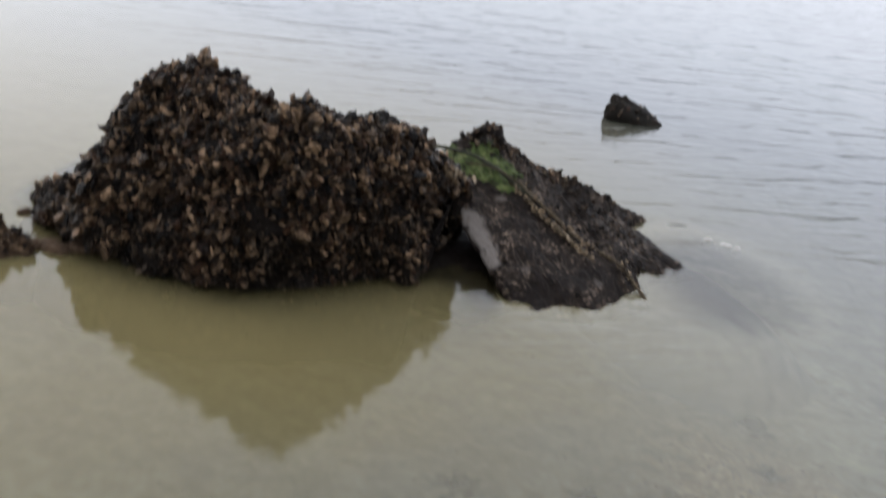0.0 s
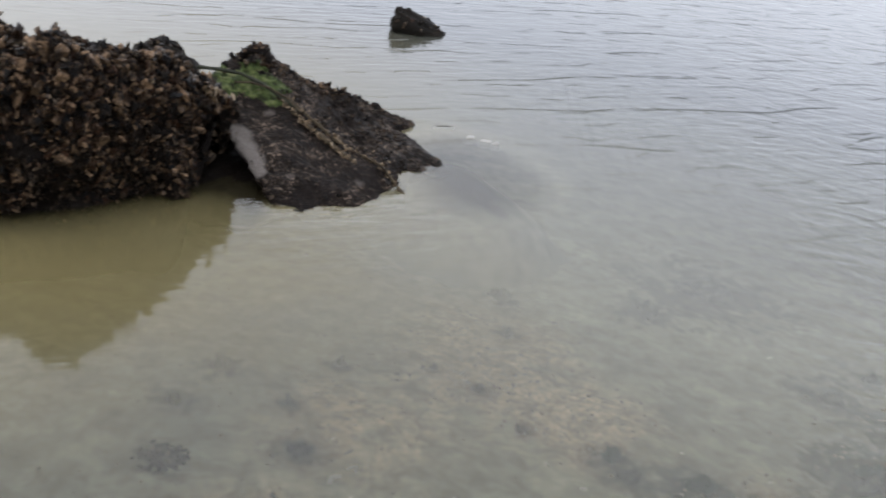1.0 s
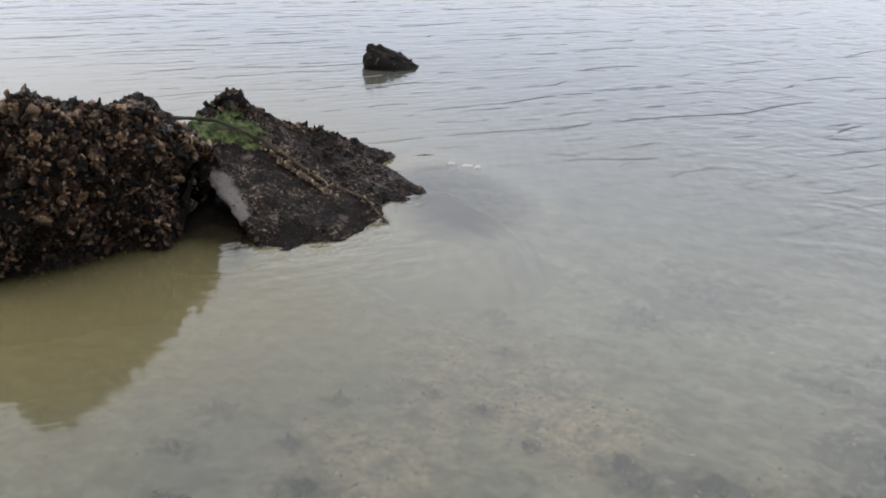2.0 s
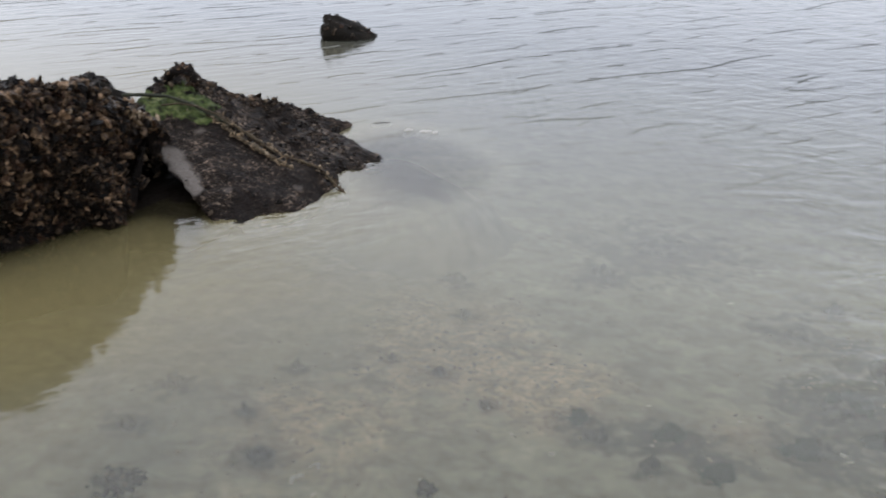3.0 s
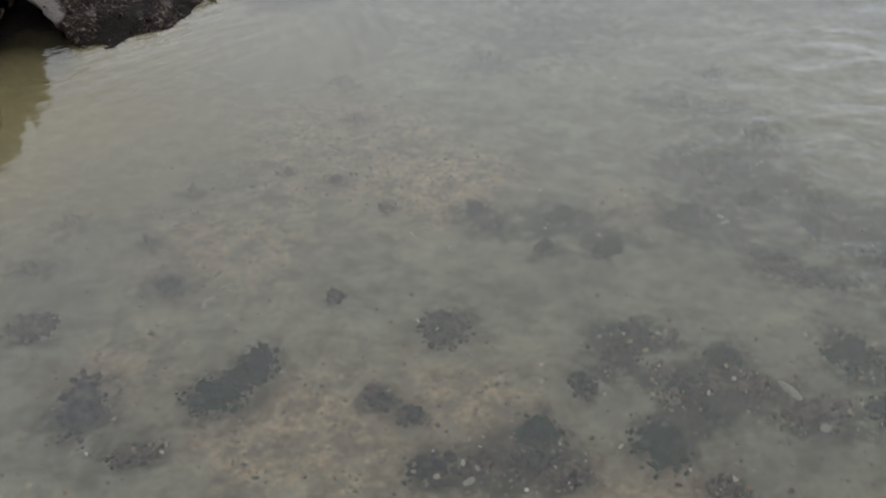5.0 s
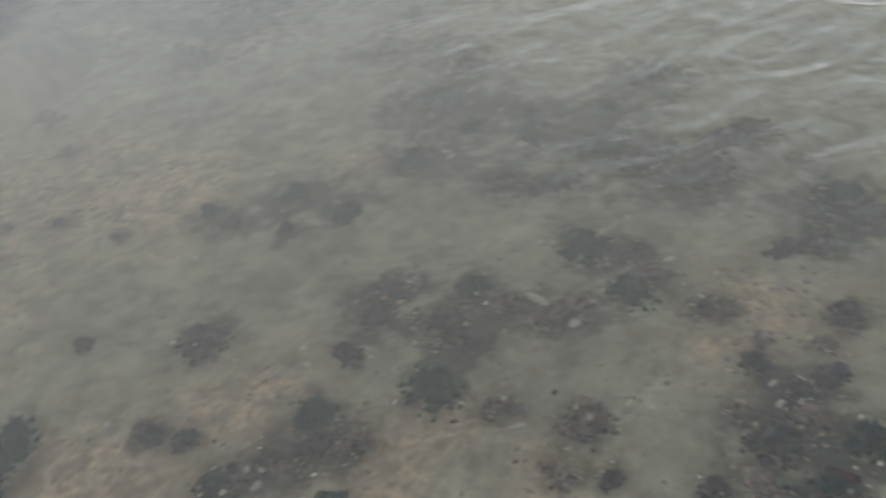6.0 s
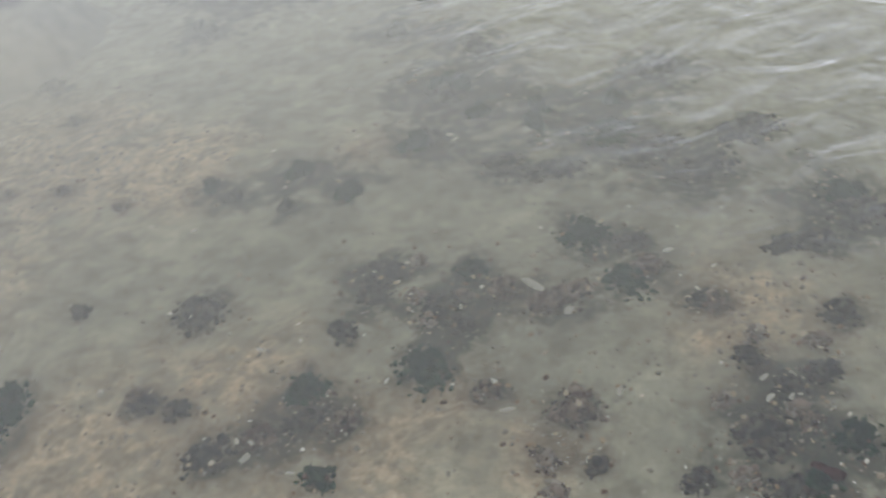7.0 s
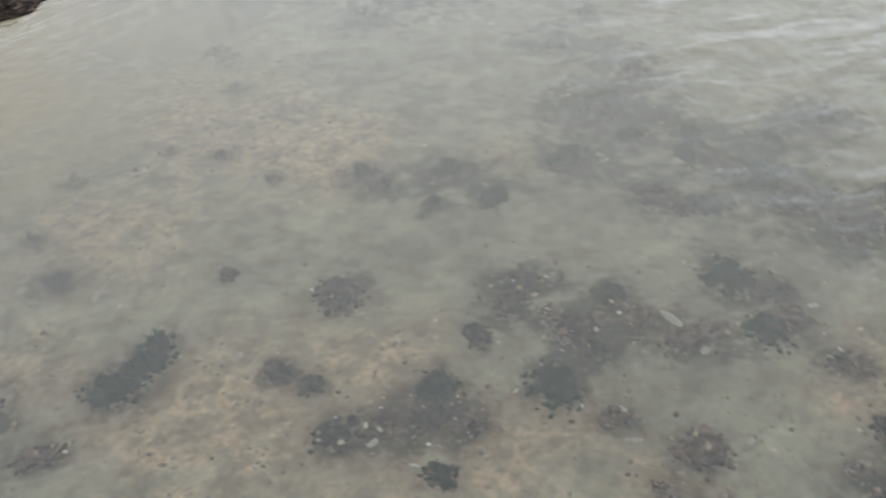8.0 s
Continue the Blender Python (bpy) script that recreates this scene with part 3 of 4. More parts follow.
# ---- oysters ----
def oyster_shape(seed):
    """A cupped, lobed shell, 1 long, hinge at the origin, growing along +y, dome up. Returns verts, faces, rim."""
    rnd = random.Random(seed)
    k, v, f, rim = 10, [(0, 0.42, 0.24 + 0.08 * rnd.random())], [], [0.0]
    for ring, (size, z) in enumerate(((0.55, 0.17), (1.0, 0.0), (0.86, -0.10))):
        for i in range(k):
            a = 2 * math.pi * i / k
            r = size * (1 + (0.34 * rnd.uniform(-1, 1) if ring == 1 else 0.10 * rnd.uniform(-1, 1)))
            v.append((0.33 * r * math.sin(a) * (1 + 0.38 * math.cos(a)), 0.45 + 0.5 * r * math.cos(a), z + 0.06 * rnd.uniform(-1, 1)))
            rim.append((0.15, 1.0, 0.7)[ring])
    f += [(0, 1 + (i + 1) % k, 1 + i) for i in range(k)]
    for ring in (0, 1):
        b = 1 + ring * k
        f += [(b + i, b + (i + 1) % k, b + k + (i + 1) % k, b + k + i) for i in range(k)]
    f.append(tuple(1 + 2 * k + i for i in reversed(range(k)))[::-1])
    return np.array(v), f, rim


SHAPES = [oyster_shape(s) for s in range(8)]


def oyster_meshes(mat):
    made = []
    for v, f, rim in SHAPES:
        me = bpy.data.meshes.new("oyster")
        me.from_pydata([tuple(p) for p in v], [], f)
        me.materials.append(mat)
        me.attributes.new("rim", "FLOAT", "POINT").data.foreach_set("value", np.asarray(rim, dtype=np.float32))
        made.append(me)
    return made


def settle_pose(rnd, p, nrm, length, tilt):
    """A pose for a shell that grows out of a surface at p, leaning away from its normal by chance."""
    up = (nrm + tilt * Vector((rnd.gauss(0, 1), rnd.gauss(0, 1), rnd.gauss(0, 1)))).normalized()
    grow = (nrm * 0.7 + Vector((rnd.gauss(0, 0.8), rnd.gauss(0, 0.8), rnd.gauss(0.15, 0.8))))
    grow = (grow - up * grow.dot(up)).normalized()
    side = grow.cross(up)
    turn = Matrix((side, grow, up)).transposed().to_4x4()
    wide = length * rnd.uniform(0.5, 1.0)
    cup = length * rnd.uniform(0.6, 1.4) * (-1 if rnd.random() < 0.3 else 1)
    return Matrix.Translation(p - nrm * 0.006 - grow * length * 0.3) @ turn @ Matrix.Diagonal((wide, length, cup, 1))


def scatter(core, count, keep, sizes, tilt, seed):
    """Poses of shells over the faces of a mesh that keep(place, normal) allows."""
    rnd = random.Random(seed)
    faces = [(core.matrix_world @ p.center, p.normal.copy(), p.area) for p in core.data.polygons]
    faces = [(c, nrm, a) for c, nrm, a in faces if keep(c, nrm)]
    weights = np.cumsum([a for *_, a in faces])
    poses = []
    for _ in range(count):
        c, nrm, a = faces[int(np.searchsorted(weights, rnd.random() * weights[-1]))]
        s = math.sqrt(a)
        p = c + Vector((rnd.uniform(-s, s), rnd.uniform(-s, s), rnd.uniform(-s, s))) * 0.5
        poses.append(settle_pose(rnd, p, nrm, rnd.uniform(*sizes) * (1.45 if rnd.random() < 0.12 else 1), tilt))
    return poses


def joined_oysters(name, poses, mat, parent, label):
    verts, faces, rims = [], [], []
    for i, m in enumerate(poses):
        v, f, rim = SHAPES[i % len(SHAPES)]
        a = np.array(m)
        b = len(verts)
        verts.extend((v @ a[:3, :3].T + a[:3, 3]).tolist())
        faces.extend([tuple(b + k for k in face) for face in f])
        rims.extend(rim)
    ob = mesh_object(name, verts, faces, mat, None, rim=rims, smooth=False)
    under(ob, parent)
    return tagged(ob, label, kind="stuff")


def under(ob, parent):
    """Parents ob and leaves it where it is in the world."""
    ob.parent = parent
    ob.matrix_parent_inverse = Matrix.Translation(-parent.location)
    return ob


# ---- the oyster-covered rock ----
def curve(table):
    xs, vs = zip(*table)
    return lambda x: float(np.interp(x, xs, vs))


front = curve([(-1.66, 2.40), (-1.5, 2.22), (-1.32, 2.11), (-1.05, 2.08), (-0.87, 2.11), (-0.70, 2.25), (-0.55, 2.41), (-0.47, 2.45), (-0.44, 2.50), (-0.42, 2.60)])
brow = curve([(-1.66, 2.40), (-1.5, 2.26), (-1.4, 2.31), (-1.3, 2.29), (-1.2, 2.29), (-1.1, 2.25), (-1.0, 2.20), (-0.9, 2.15), (-0.8, 2.14), (-0.7, 2.15), (-0.65, 2.21), (-0.6, 2.31), (-0.5, 2.50), (-0.4, 2.65), (-0.37, 2.70)])
crest = curve([(-1.66, 0.0), (-1.57, 0.05), (-1.5, 0.07), (-1.45, 0.12), (-1.41, 0.21), (-1.36, 0.355), (-1.3, 0.430), (-1.2, 0.470), (-1.1, 0.480), (-1.0, 0.470), (-0.9, 0.475), (-0.8, 0.487), (-0.7, 0.48), (-0.65, 0.475), (-0.6, 0.43), (-0.5, 0.325), (-0.45, 0.262), (-0.4, 0.19), (-0.37, 0.15)])
depth_of = curve([(-1.66, 0.08), (-1.3, 0.28), (-0.9, 0.40), (-0.5, 0.30), (-0.37, 0.20)])


def build_oyster_rock():
    rock = thing("oyster_rock", (-0.9, 2.4, -0.2), "large rock thickly crusted with brown oysters standing in shallow water", "rock")
    stations, around = 60, 56
    verts = []
    for i in range(stations):
        x = -1.66 + 1.23 * i / (stations - 1)
        yf, yt, h, d = front(x), brow(x), crest(x), depth_of(x)
        prof = [(yf - 0.36, -0.45), (yf - 0.17, -0.12), (yf - 0.03, -0.03), (yf + 0.02, 0.005), (yf - 0.005, 0.10 * h + 0.01), (yf * 0.6 + yt * 0.4 - 0.050, 0.36 * h), (yt - 0.048, 0.72 * h), (yt + 0.02, 0.96 * h),
                (yt + 0.12, h), (yt + 0.5 * d, 0.92 * h), (yt + d, 0.72 * h), (yt + d + 0.06, 0.3 * h), (yt + d + 0.08, -0.1), (yt + d + 0.08, -0.45)]
        along = np.linspace(0, len(prof) - 1, around)
        py = np.interp(along, range(len(prof)), [p[0] for p in prof])
        pz = np.interp(along, range(len(prof)), [p[1] for p in prof])
        for y, z in zip(py, pz):
            p = Vector((x, y, z))
            push = 0.05 * rough(p, 5.0) + 0.055 * rough(p, 12.0, 4.0)
            away = Vector((x - max(-1.4, min(-0.6, x)), y - (yt + 0.5 * d), z - 0.4 * h)).normalized()
            verts.append(p + away * push)
    # the broken end beside the slab is rounded off
    last = verts[-around:]
    mid = Vector((-0.40, 2.68, 0.22))
    for k in range(1, 9):
        f = math.sqrt(max(0.0, 1 - (k / 8) ** 2))
        verts += [Vector((-0.43 + (0.003 + 0.02 * max(0.0, min(0.3, p.z))) * k + 0.02 * rough(p, 14), mid.y + (p.y - mid.y) * f, mid.z + (p.z - mid.z) * f)) for p in last]
    stations += 8
    # a hollow under the broken end, towards the slab
    for p in verts:
        limit = -0.455 - 0.6 * max(0.0, p.y - 2.49)
        deep = max(0.0, min(1.0, (0.25 - p.z) / 0.07)) * max(0.0, min(1.0, (2.70 - p.y) / 0.07))
        if p.x > limit:
            p.x += (limit - p.x) * deep
    faces = grid_faces(stations, around)
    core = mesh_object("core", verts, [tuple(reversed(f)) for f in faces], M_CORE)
    poses = scatter(core, 12500, lambda c, nrm: c.z > 0.01 and (c.y < brow(c.x) + 0.30) and c.z > 0.13 + 0.30 * rough(c, 6, 2.0) and rough(c, 15, 6.0) > -0.34 + 1.0 * max(0.0, 0.26 - c.z) and not (c.x > -0.57 and c.y > 2.53 and c.z < 0.23), (0.014, 0.046), 1.0, 11)
    near = [m for m in poses if -1.05 < m.translation.x < -0.45 and m.translation.z > 0.10 and m.translation.y < brow(m.translation.x) + 0.02][:300]
    chosen = {id(m) for m in near}
    joined_oysters("oyster_crust", [m for m in poses if id(m) not in chosen], M_OYSTER, rock, "dense crust of smaller brown oysters")
    # shells low down are wet, and darkened in colour for the overhang's shade
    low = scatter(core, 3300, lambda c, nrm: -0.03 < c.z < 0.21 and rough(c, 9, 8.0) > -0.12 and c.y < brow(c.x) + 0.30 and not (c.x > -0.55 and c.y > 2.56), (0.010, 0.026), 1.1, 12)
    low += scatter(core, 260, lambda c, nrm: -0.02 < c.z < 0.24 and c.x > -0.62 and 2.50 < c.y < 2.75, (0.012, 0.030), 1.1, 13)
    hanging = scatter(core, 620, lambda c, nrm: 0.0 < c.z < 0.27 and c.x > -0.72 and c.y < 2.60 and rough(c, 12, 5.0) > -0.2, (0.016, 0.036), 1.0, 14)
    # crest shells are paler to paint in light from the sky
    pale_shells = scatter(core, 700, lambda c, nrm: nrm.z > 0.35 and c.z > 0.85 * crest(c.x) and c.y < brow(c.x) + 0.22, (0.014, 0.034), 1.0, 15)
    # small shells all over, their dark colour standing in for shade between the others
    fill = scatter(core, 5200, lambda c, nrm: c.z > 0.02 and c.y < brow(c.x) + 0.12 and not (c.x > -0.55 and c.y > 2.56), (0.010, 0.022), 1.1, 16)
    under(core, rock)
    joined_oysters("young_oyster_crust", fill, M_SMALL, rock, "young oysters in the gaps, coloured dark for the shade between shells")
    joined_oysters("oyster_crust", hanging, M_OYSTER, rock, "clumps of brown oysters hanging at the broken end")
    joined_oysters("oyster_crust", pale_shells, M_PALE_OYSTER, rock, "tan oysters along the crest, coloured paler for the skylight on top")
    joined_oysters("young_oyster_crust", low, M_SMALL, rock, "wet young oysters near the waterline, coloured darker for the overhang's shade")
    shapes = oyster_meshes(M_OYSTER)
    for i, m in enumerate(near):
        ob = new("oyster", shapes[i % len(shapes)])
        ob.parent = rock
        ob.matrix_basis = Matrix.Translation(-rock.location) @ m
    rnd, shapes = random.Random(3), oyster_meshes(M_TAN)
    for i in range(16):
        p = Vector((-0.455 + rnd.gauss(0, 0.028), 2.61 + rnd.gauss(0, 0.03), 0.295 + rnd.gauss(0, 0.008)))
        ob = new("oyster", shapes[i % len(shapes)])
        ob.parent = rock
        ob.matrix_basis = Matrix.Translation(-rock.location) @ settle_pose(rnd, p, Vector((0.3, -0.5, 1)).normalized(), rnd.uniform(0.018, 0.034), 0.6)
    return rock


build_oyster_rock()


# ---- water ----
def sunken_top(x, y):
    """The top of the drowned slab that goes on under water from the tilted one and sinks into the bed all round."""
    r = math.hypot((x - 0.45) / 0.48, (y - 3.02) / 0.58) + 0.25 * noise.noise(Vector((x * 3.0, y * 3.0, 5.0)))
    k = max(0.0, min(1.0, (r - 0.30) / 0.75))
    k = k * k * (3 - 2 * k)
    top = -(0.035 + 0.16 * max(0.0, x - 0.30) + 0.20 * max(0.0, 2.85 - y))
    return top * (1 - k) + (bed_height(x, y) - 0.03) * k


shoal = curve([(-1.9, 2.60), (-1.66, 2.40), (-1.5, 2.22), (-1.32, 2.11), (-1.05, 2.08), (-0.87, 2.11), (-0.70, 2.25), (-0.55, 2.41), (-0.47, 2.45), (-0.42, 2.50), (-0.34, 2.50), (-0.26, 2.47), (-0.20, 2.44), (-0.05, 2.75), (0.3, 3.2)])


def water_depth(x, y):
    """Water over the bed, over the flank of the rock that spreads under water, and over the drowned slab."""
    flank = 0.004 + 0.62 * max(0.0, shoal(x) - y) + 3.0 * max(0.0, -1.7 - x) + 3.0 * max(0.0, x + 0.22) + 3.0 * max(0.0, y - 2.9)
    flank += 1.2 * max(0.0, y - shoal(x) - 0.30) * min(1.0, max(0.0, (-0.50 - x) / 0.15))
    return max(0.0, min(-bed_height(x, y), -sunken_top(x, y), flank))


xs, ys = stretch(-2.0, 2.8, 0.03, 900), stretch(-0.4, 3.8, 0.03, 900)
spots = [(x, y) for y in ys for x in xs]
water = mesh_object("water", [(x, y, 0) for x, y in spots], grid_faces(len(ys), len(xs)), M_WATER, depth=[water_depth(x, y) for x, y in spots])
tagged(water, "shallow murky green-brown seawater with fine ripples under overcast sky", "water", kind="structure")


# ---- the tilted concrete slab ----
def along_line(points, t):
    pts = [Vector(p) for p in points]
    lens = [0.0]
    for a, b in zip(pts, pts[1:]):
        lens.append(lens[-1] + (b - a).length)
    d = max(0.0, min(1.0, t)) * lens[-1]
    for a, b, la, lb in zip(pts, pts[1:], lens, lens[1:]):
        if d <= lb + 1e-9:
            return a.lerp(b, (d - la) / max(lb - la, 1e-9))
    return pts[-1]


def patch(low, high, left, right, u, v):
    """A sheet spanned by four edges: low and high run with u, left and right with v."""
    c = lambda e, t: along_line(e, t)
    flat = (low[0], low[-1], high[0], high[-1])
    a, b, d, e = (Vector(p) for p in flat)
    return c(low, u) * (1 - v) + c(high, u) * v + c(left, v) * (1 - u) + c(right, v) * u - (a * (1 - u) * (1 - v) + b * u * (1 - v) + d * (1 - u) * v + e * u * v)


RIB = [(0.225, 2.705, -0.02), (0.12, 2.805, 0.043), (-0.044, 2.86, 0.08), (-0.272, 3.02, 0.163), (-0.457, 3.268, 0.272)]
LOWER_RIB = [(-0.30, 3.005, 0.172), (-0.235, 2.95, 0.150), (-0.17, 2.90, 0.122), (-0.07, 2.835, 0.090), (0.035, 2.765, 0.058)]
FRONT = ([(-0.165, 2.425, 0.0), (-0.08, 2.435, -0.006), (0.02, 2.47, -0.012), (0.125, 2.55, -0.016), (0.225, 2.705, -0.02)],
         [(-0.555, 3.01, 0.209), (-0.535, 3.133, 0.238), (-0.457, 3.268, 0.272)],
         [(-0.165, 2.425, 0.0), (-0.241, 2.525, 0.037), (-0.289, 2.582, 0.061), (-0.35, 2.654, 0.092), (-0.431, 2.76, 0.121), (-0.50, 2.94, 0.18), (-0.555, 3.01, 0.209)], RIB)
BACK = ([(0.225, 2.715, -0.02), (0.212, 2.90, 0.002), (0.372, 2.986, 0.004)], [(-0.457, 3.268, 0.26), (-0.29, 3.27, 0.192), (-0.20, 3.29, 0.160), (-0.172, 3.292, 0.170), (-0.14, 3.30, 0.136), (-0.105, 3.306, 0.148), (-0.03, 3.33, 0.112), (0.0, 3.34, 0.090), (0.03, 3.36, 0.096), (0.08, 3.385, 0.062), (0.115, 3.40, 0.048), (0.19, 3.43, 0.006)],
        [(x, y, z - 0.012) for x, y, z in RIB], [(0.372, 2.986, 0.004), (0.240, 3.185, 0.008), (0.135, 3.305, 0.016), (0.19, 3.43, 0.006)])


def slab_point(edges, u, v, seed):
    p = patch(*edges, u, v)
    p.z += 0.014 * rough(p, 9.0, seed) + 0.006 * rough(p, 40.0, seed)
    return p


def plate(name, edges, parent, thick, seed, label, bare_at=None):
    nu, nv = 46, 46
    top = []
    for j in range(nv):
        for i in range(nu):
            u, v = i / (nu - 1), j / (nv - 1)
            p = slab_point(edges, u, v, seed)
            e = min(u, 1 - u, v, 1 - v)
            if e < 0.04:
                p.x += 0.012 * rough(p, 30, seed + 5)
                p.y += 0.012 * rough(p, 30, seed + 9)
                p.z -= 0.006 * (1 - e / 0.04)
            top.append(p)
    mid = sum(top, Vector()) / len(top)
    low = [Vector((p.x + (mid.x - p.x) * 0.35, p.y + (mid.y - p.y) * 0.35, p.z - thick - 0.02 * rough(p, 11, seed + 2))) for p in top]
    k = len(top)
    faces = grid_faces(nv, nu)
    faces += [tuple(k + q for q in reversed(f)) for f in faces]
    ring = [i for i in range(nu)] + [j * nu + nu - 1 for j in range(1, nv)] + [(nv - 1) * nu + i for i in range(nu - 2, -1, -1)] + [j * nu for j in range(nv - 2, 0, -1)]
    faces += [(ring[(q + 1) % len(ring)], ring[q], k + ring[q], k + ring[(q + 1) % len(ring)]) for q in range(len(ring))]
    verts = top + low
    bare = [max((s * math.exp(-((p.x - a) ** 2 + (p.y - b) ** 2) / (r * r)) for a, b, r, s in bare_at or [(9, 9, 1, 1)])) for p in verts]
    ob = mesh_object(name, verts, faces, M_SLAB, bare=bare)
    under(ob, parent)
    return tagged(ob, label)


def tube(path, radius, wobble, seed, steps=60, sides=8):
    bm = bmesh.new()
    rings = []
    for s in range(steps):
        t = s / (steps - 1)
        p = along_line(path, t)
        ahead = (along_line(path, min(1, t + 0.02)) - along_line(path, max(0, t - 0.02))).normalized()
        side = ahead.cross(Vector((0, 0, 1))).normalized()
        up = side.cross(ahead)
        r = radius * (1 + wobble * rough((t * 9, seed, 0), 1.6, seed)) * (0.5 if s in (0, steps - 1) else 1)
        rings.append([bm.verts.new(p + (side * math.cos(a) + up * math.sin(a)) * r * (1 + 0.25 * wobble * rough((t * 40, a, seed), 1.0)))
                      for a in (2 * math.pi * q / sides for q in range(sides))])
    for a, b in zip(rings, rings[1:]):
        for q in range(sides):
            bm.faces.new((a[q], a[(q + 1) % sides], b[(q + 1) % sides], b[q]))
    bm.faces.new(reversed(rings[0]))
    bm.faces.new(rings[-1])
    return bm


def build_slab():
    slab = thing("concrete_slab", (-0.1, 2.9, -0.25), "tilted broken concrete slab, dark with growth, sinking into water", "slab")
    face = plate("front_panel", FRONT, slab, 0.075, 3.0, "dark pitted face with a bare grey patch", [(-0.385, 2.735, 0.065, 1.0), (-0.345, 2.68, 0.06, 1.0), (-0.30, 2.63, 0.05, 1.0), (-0.265, 2.585, 0.035, 0.9), (-0.31, 2.915, 0.05, 0.50), (-0.19, 2.855, 0.05, 0.46), (0.06, 2.675, 0.04, 0.52), (-0.16, 2.595, 0.04, 0.48), (-0.02, 2.60, 0.04, 0.45), (0.10, 2.63, 0.03, 0.45)])
    back = plate("back_panel", BACK, slab, 0.08, 8.0, "blackish rough face", [(0.16, 3.02, 0.05, 0.45)])
    rib = [Vector(p) + Vector((0, 0, 0.010)) for p in RIB[:-1]]
    under(part("rib", tube(rib, 0.0048, 1.3, 2.0, 110), M_RIB, None, "raised tan worn rib"), slab)
    lower_rib = [Vector(p) for p in LOWER_RIB]
    under(part("rib", tube(lower_rib, 0.0065, 1.5, 6.0, 90), M_RIB, None, "broken pale rib of shells"), slab)
    strand = [(-0.46, 2.985, 0.208), (-0.40, 2.995, 0.214), (-0.33, 2.995, 0.205), (-0.26, 2.985, 0.178), (-0.20, 2.94, 0.150)]
    under(part("strand", tube(strand, 0.0035, 0.3, 9.0, 30), M_RIB, None, "thin brown strand"), slab)
    rod = [(-0.60, 3.00, 0.238), (-0.53, 3.03, 0.232), (-0.45, 3.035, 0.228), (-0.36, 3.02, 0.206), (-0.28, 2.99, 0.176), (-0.21, 2.96, 0.146)]
    under(part("reinforcing_bar", tube(rod, 0.007, 0.3, 4.0, 30), M_TWIG, None, "dark weed-wrapped iron bar"), slab)
    # algae mat on the upper corner
    nu, nv, verts = 40, 30, []
    for j in range(nv):
        for i in range(nu):
            u, v = 0.01 + 0.98 * i / (nu - 1), 0.62 + 0.37 * j / (nv - 1)
            p = slab_point(FRONT, u, v, 3.0)
            inside = 0.95 - abs(v - 0.945 + 0.20 * u) / 0.11 + 1.0 * rough(p, 16, 1.0)
            p.z += 0.004 + 0.010 * max(0.0, rough(p, 28, 7.0)) if inside > 0 else -0.006
            verts.append(p)
    under(tagged(mesh_object("algae_mat", verts, grid_faces(nv, nu), M_ALGAE), "bright green algae film"), slab)
    verts = []
    for j in range(nv):
        for i in range(nu):
            u, v = 0.30 * i / (nu - 1), 0.58 + 0.36 * j / (nv - 1)
            p = slab_point(BACK, u, v, 8.0)
            inside = 0.75 - abs(v - 0.76) / 0.10 - u / 0.16 + 0.7 * rough(p, 16, 2.0)
            p.z += 0.004 + 0.010 * max(0.0, rough(p, 28, 7.0)) if inside > 0 else -0.006
            verts.append(p)
    under(mesh_object("algae_mat", verts, grid_faces(nv, nu), M_ALGAE), slab)
    # young oysters and barnacles on both faces
    meshes = oyster_meshes(M_SMALL)
    dense = lambda c, nrm: nrm.z > 0.6 and c.z > -0.01 and rough(c, 8, 3.0) > 0.12
    poses = scatter(face, 280, dense, (0.008, 0.02), 0.5, 21) + scatter(face, 560, lambda c, nrm: nrm.z > 0.6 and c.z > 0 and rough(c, 14, 6.0) > 0.05, (0.004, 0.011), 0.5, 23)
    poses += scatter(back, 2400, lambda c, nrm: c.z > -0.005 and nrm.z > -0.3 and rough(c, 7, 1.0) > -0.25, (0.006, 0.022), 0.6, 22)
    joined_oysters("young_oyster_crust", poses, M_SMALL, slab, "small dark oysters and barnacles")
    rnd = random.Random(5)
    for i in range(290):
        t = rnd.random()
        if i < 160:
            p = slab_point(BACK, t * 0.8, 1 - abs(rnd.gauss(0, 0.08)), 8.0)
            size = rnd.uniform(0.014, 0.036)
        else:
            p = along_line(RIB[:-1], t) + Vector((rnd.gauss(0.005, 0.012), rnd.gauss(0.005, 0.012), 0.010))
            size = rnd.uniform(0.008, 0.020)
        ob = new("oyster", meshes[i % len(meshes)])
        ob.parent = slab
        ob.matrix_basis = Matrix.Translation(-slab.location) @ settle_pose(rnd, p, Vector((0, -0.2, 1)).normalized(), size, 0.6)
    # a thick brown crust of grown oysters round the top
    grown = oyster_meshes(M_OYSTER)
    pale_shells = oyster_meshes(M_PALE_OYSTER)
    for i in range(110):
        p = slab_point(BACK, 0.42 * rnd.random() ** 1.5, 1 - abs(rnd.gauss(0, 0.09)), 8.0)
        ob = new("oyster", (pale_shells if i % 3 else grown)[i % len(grown)])
        ob.parent = slab
        ob.matrix_basis = Matrix.Translation(-slab.location) @ settle_pose(rnd, p, Vector((0, -0.3, 1)).normalized(), rnd.uniform(0.016, 0.036), 0.7)
    # tan shells along the ridge, loose clumps on the skyline
    ridge = oyster_meshes(M_TAN)
    for i in range(288):
        t = 0.04 + 0.96 * rnd.random() ** 0.8
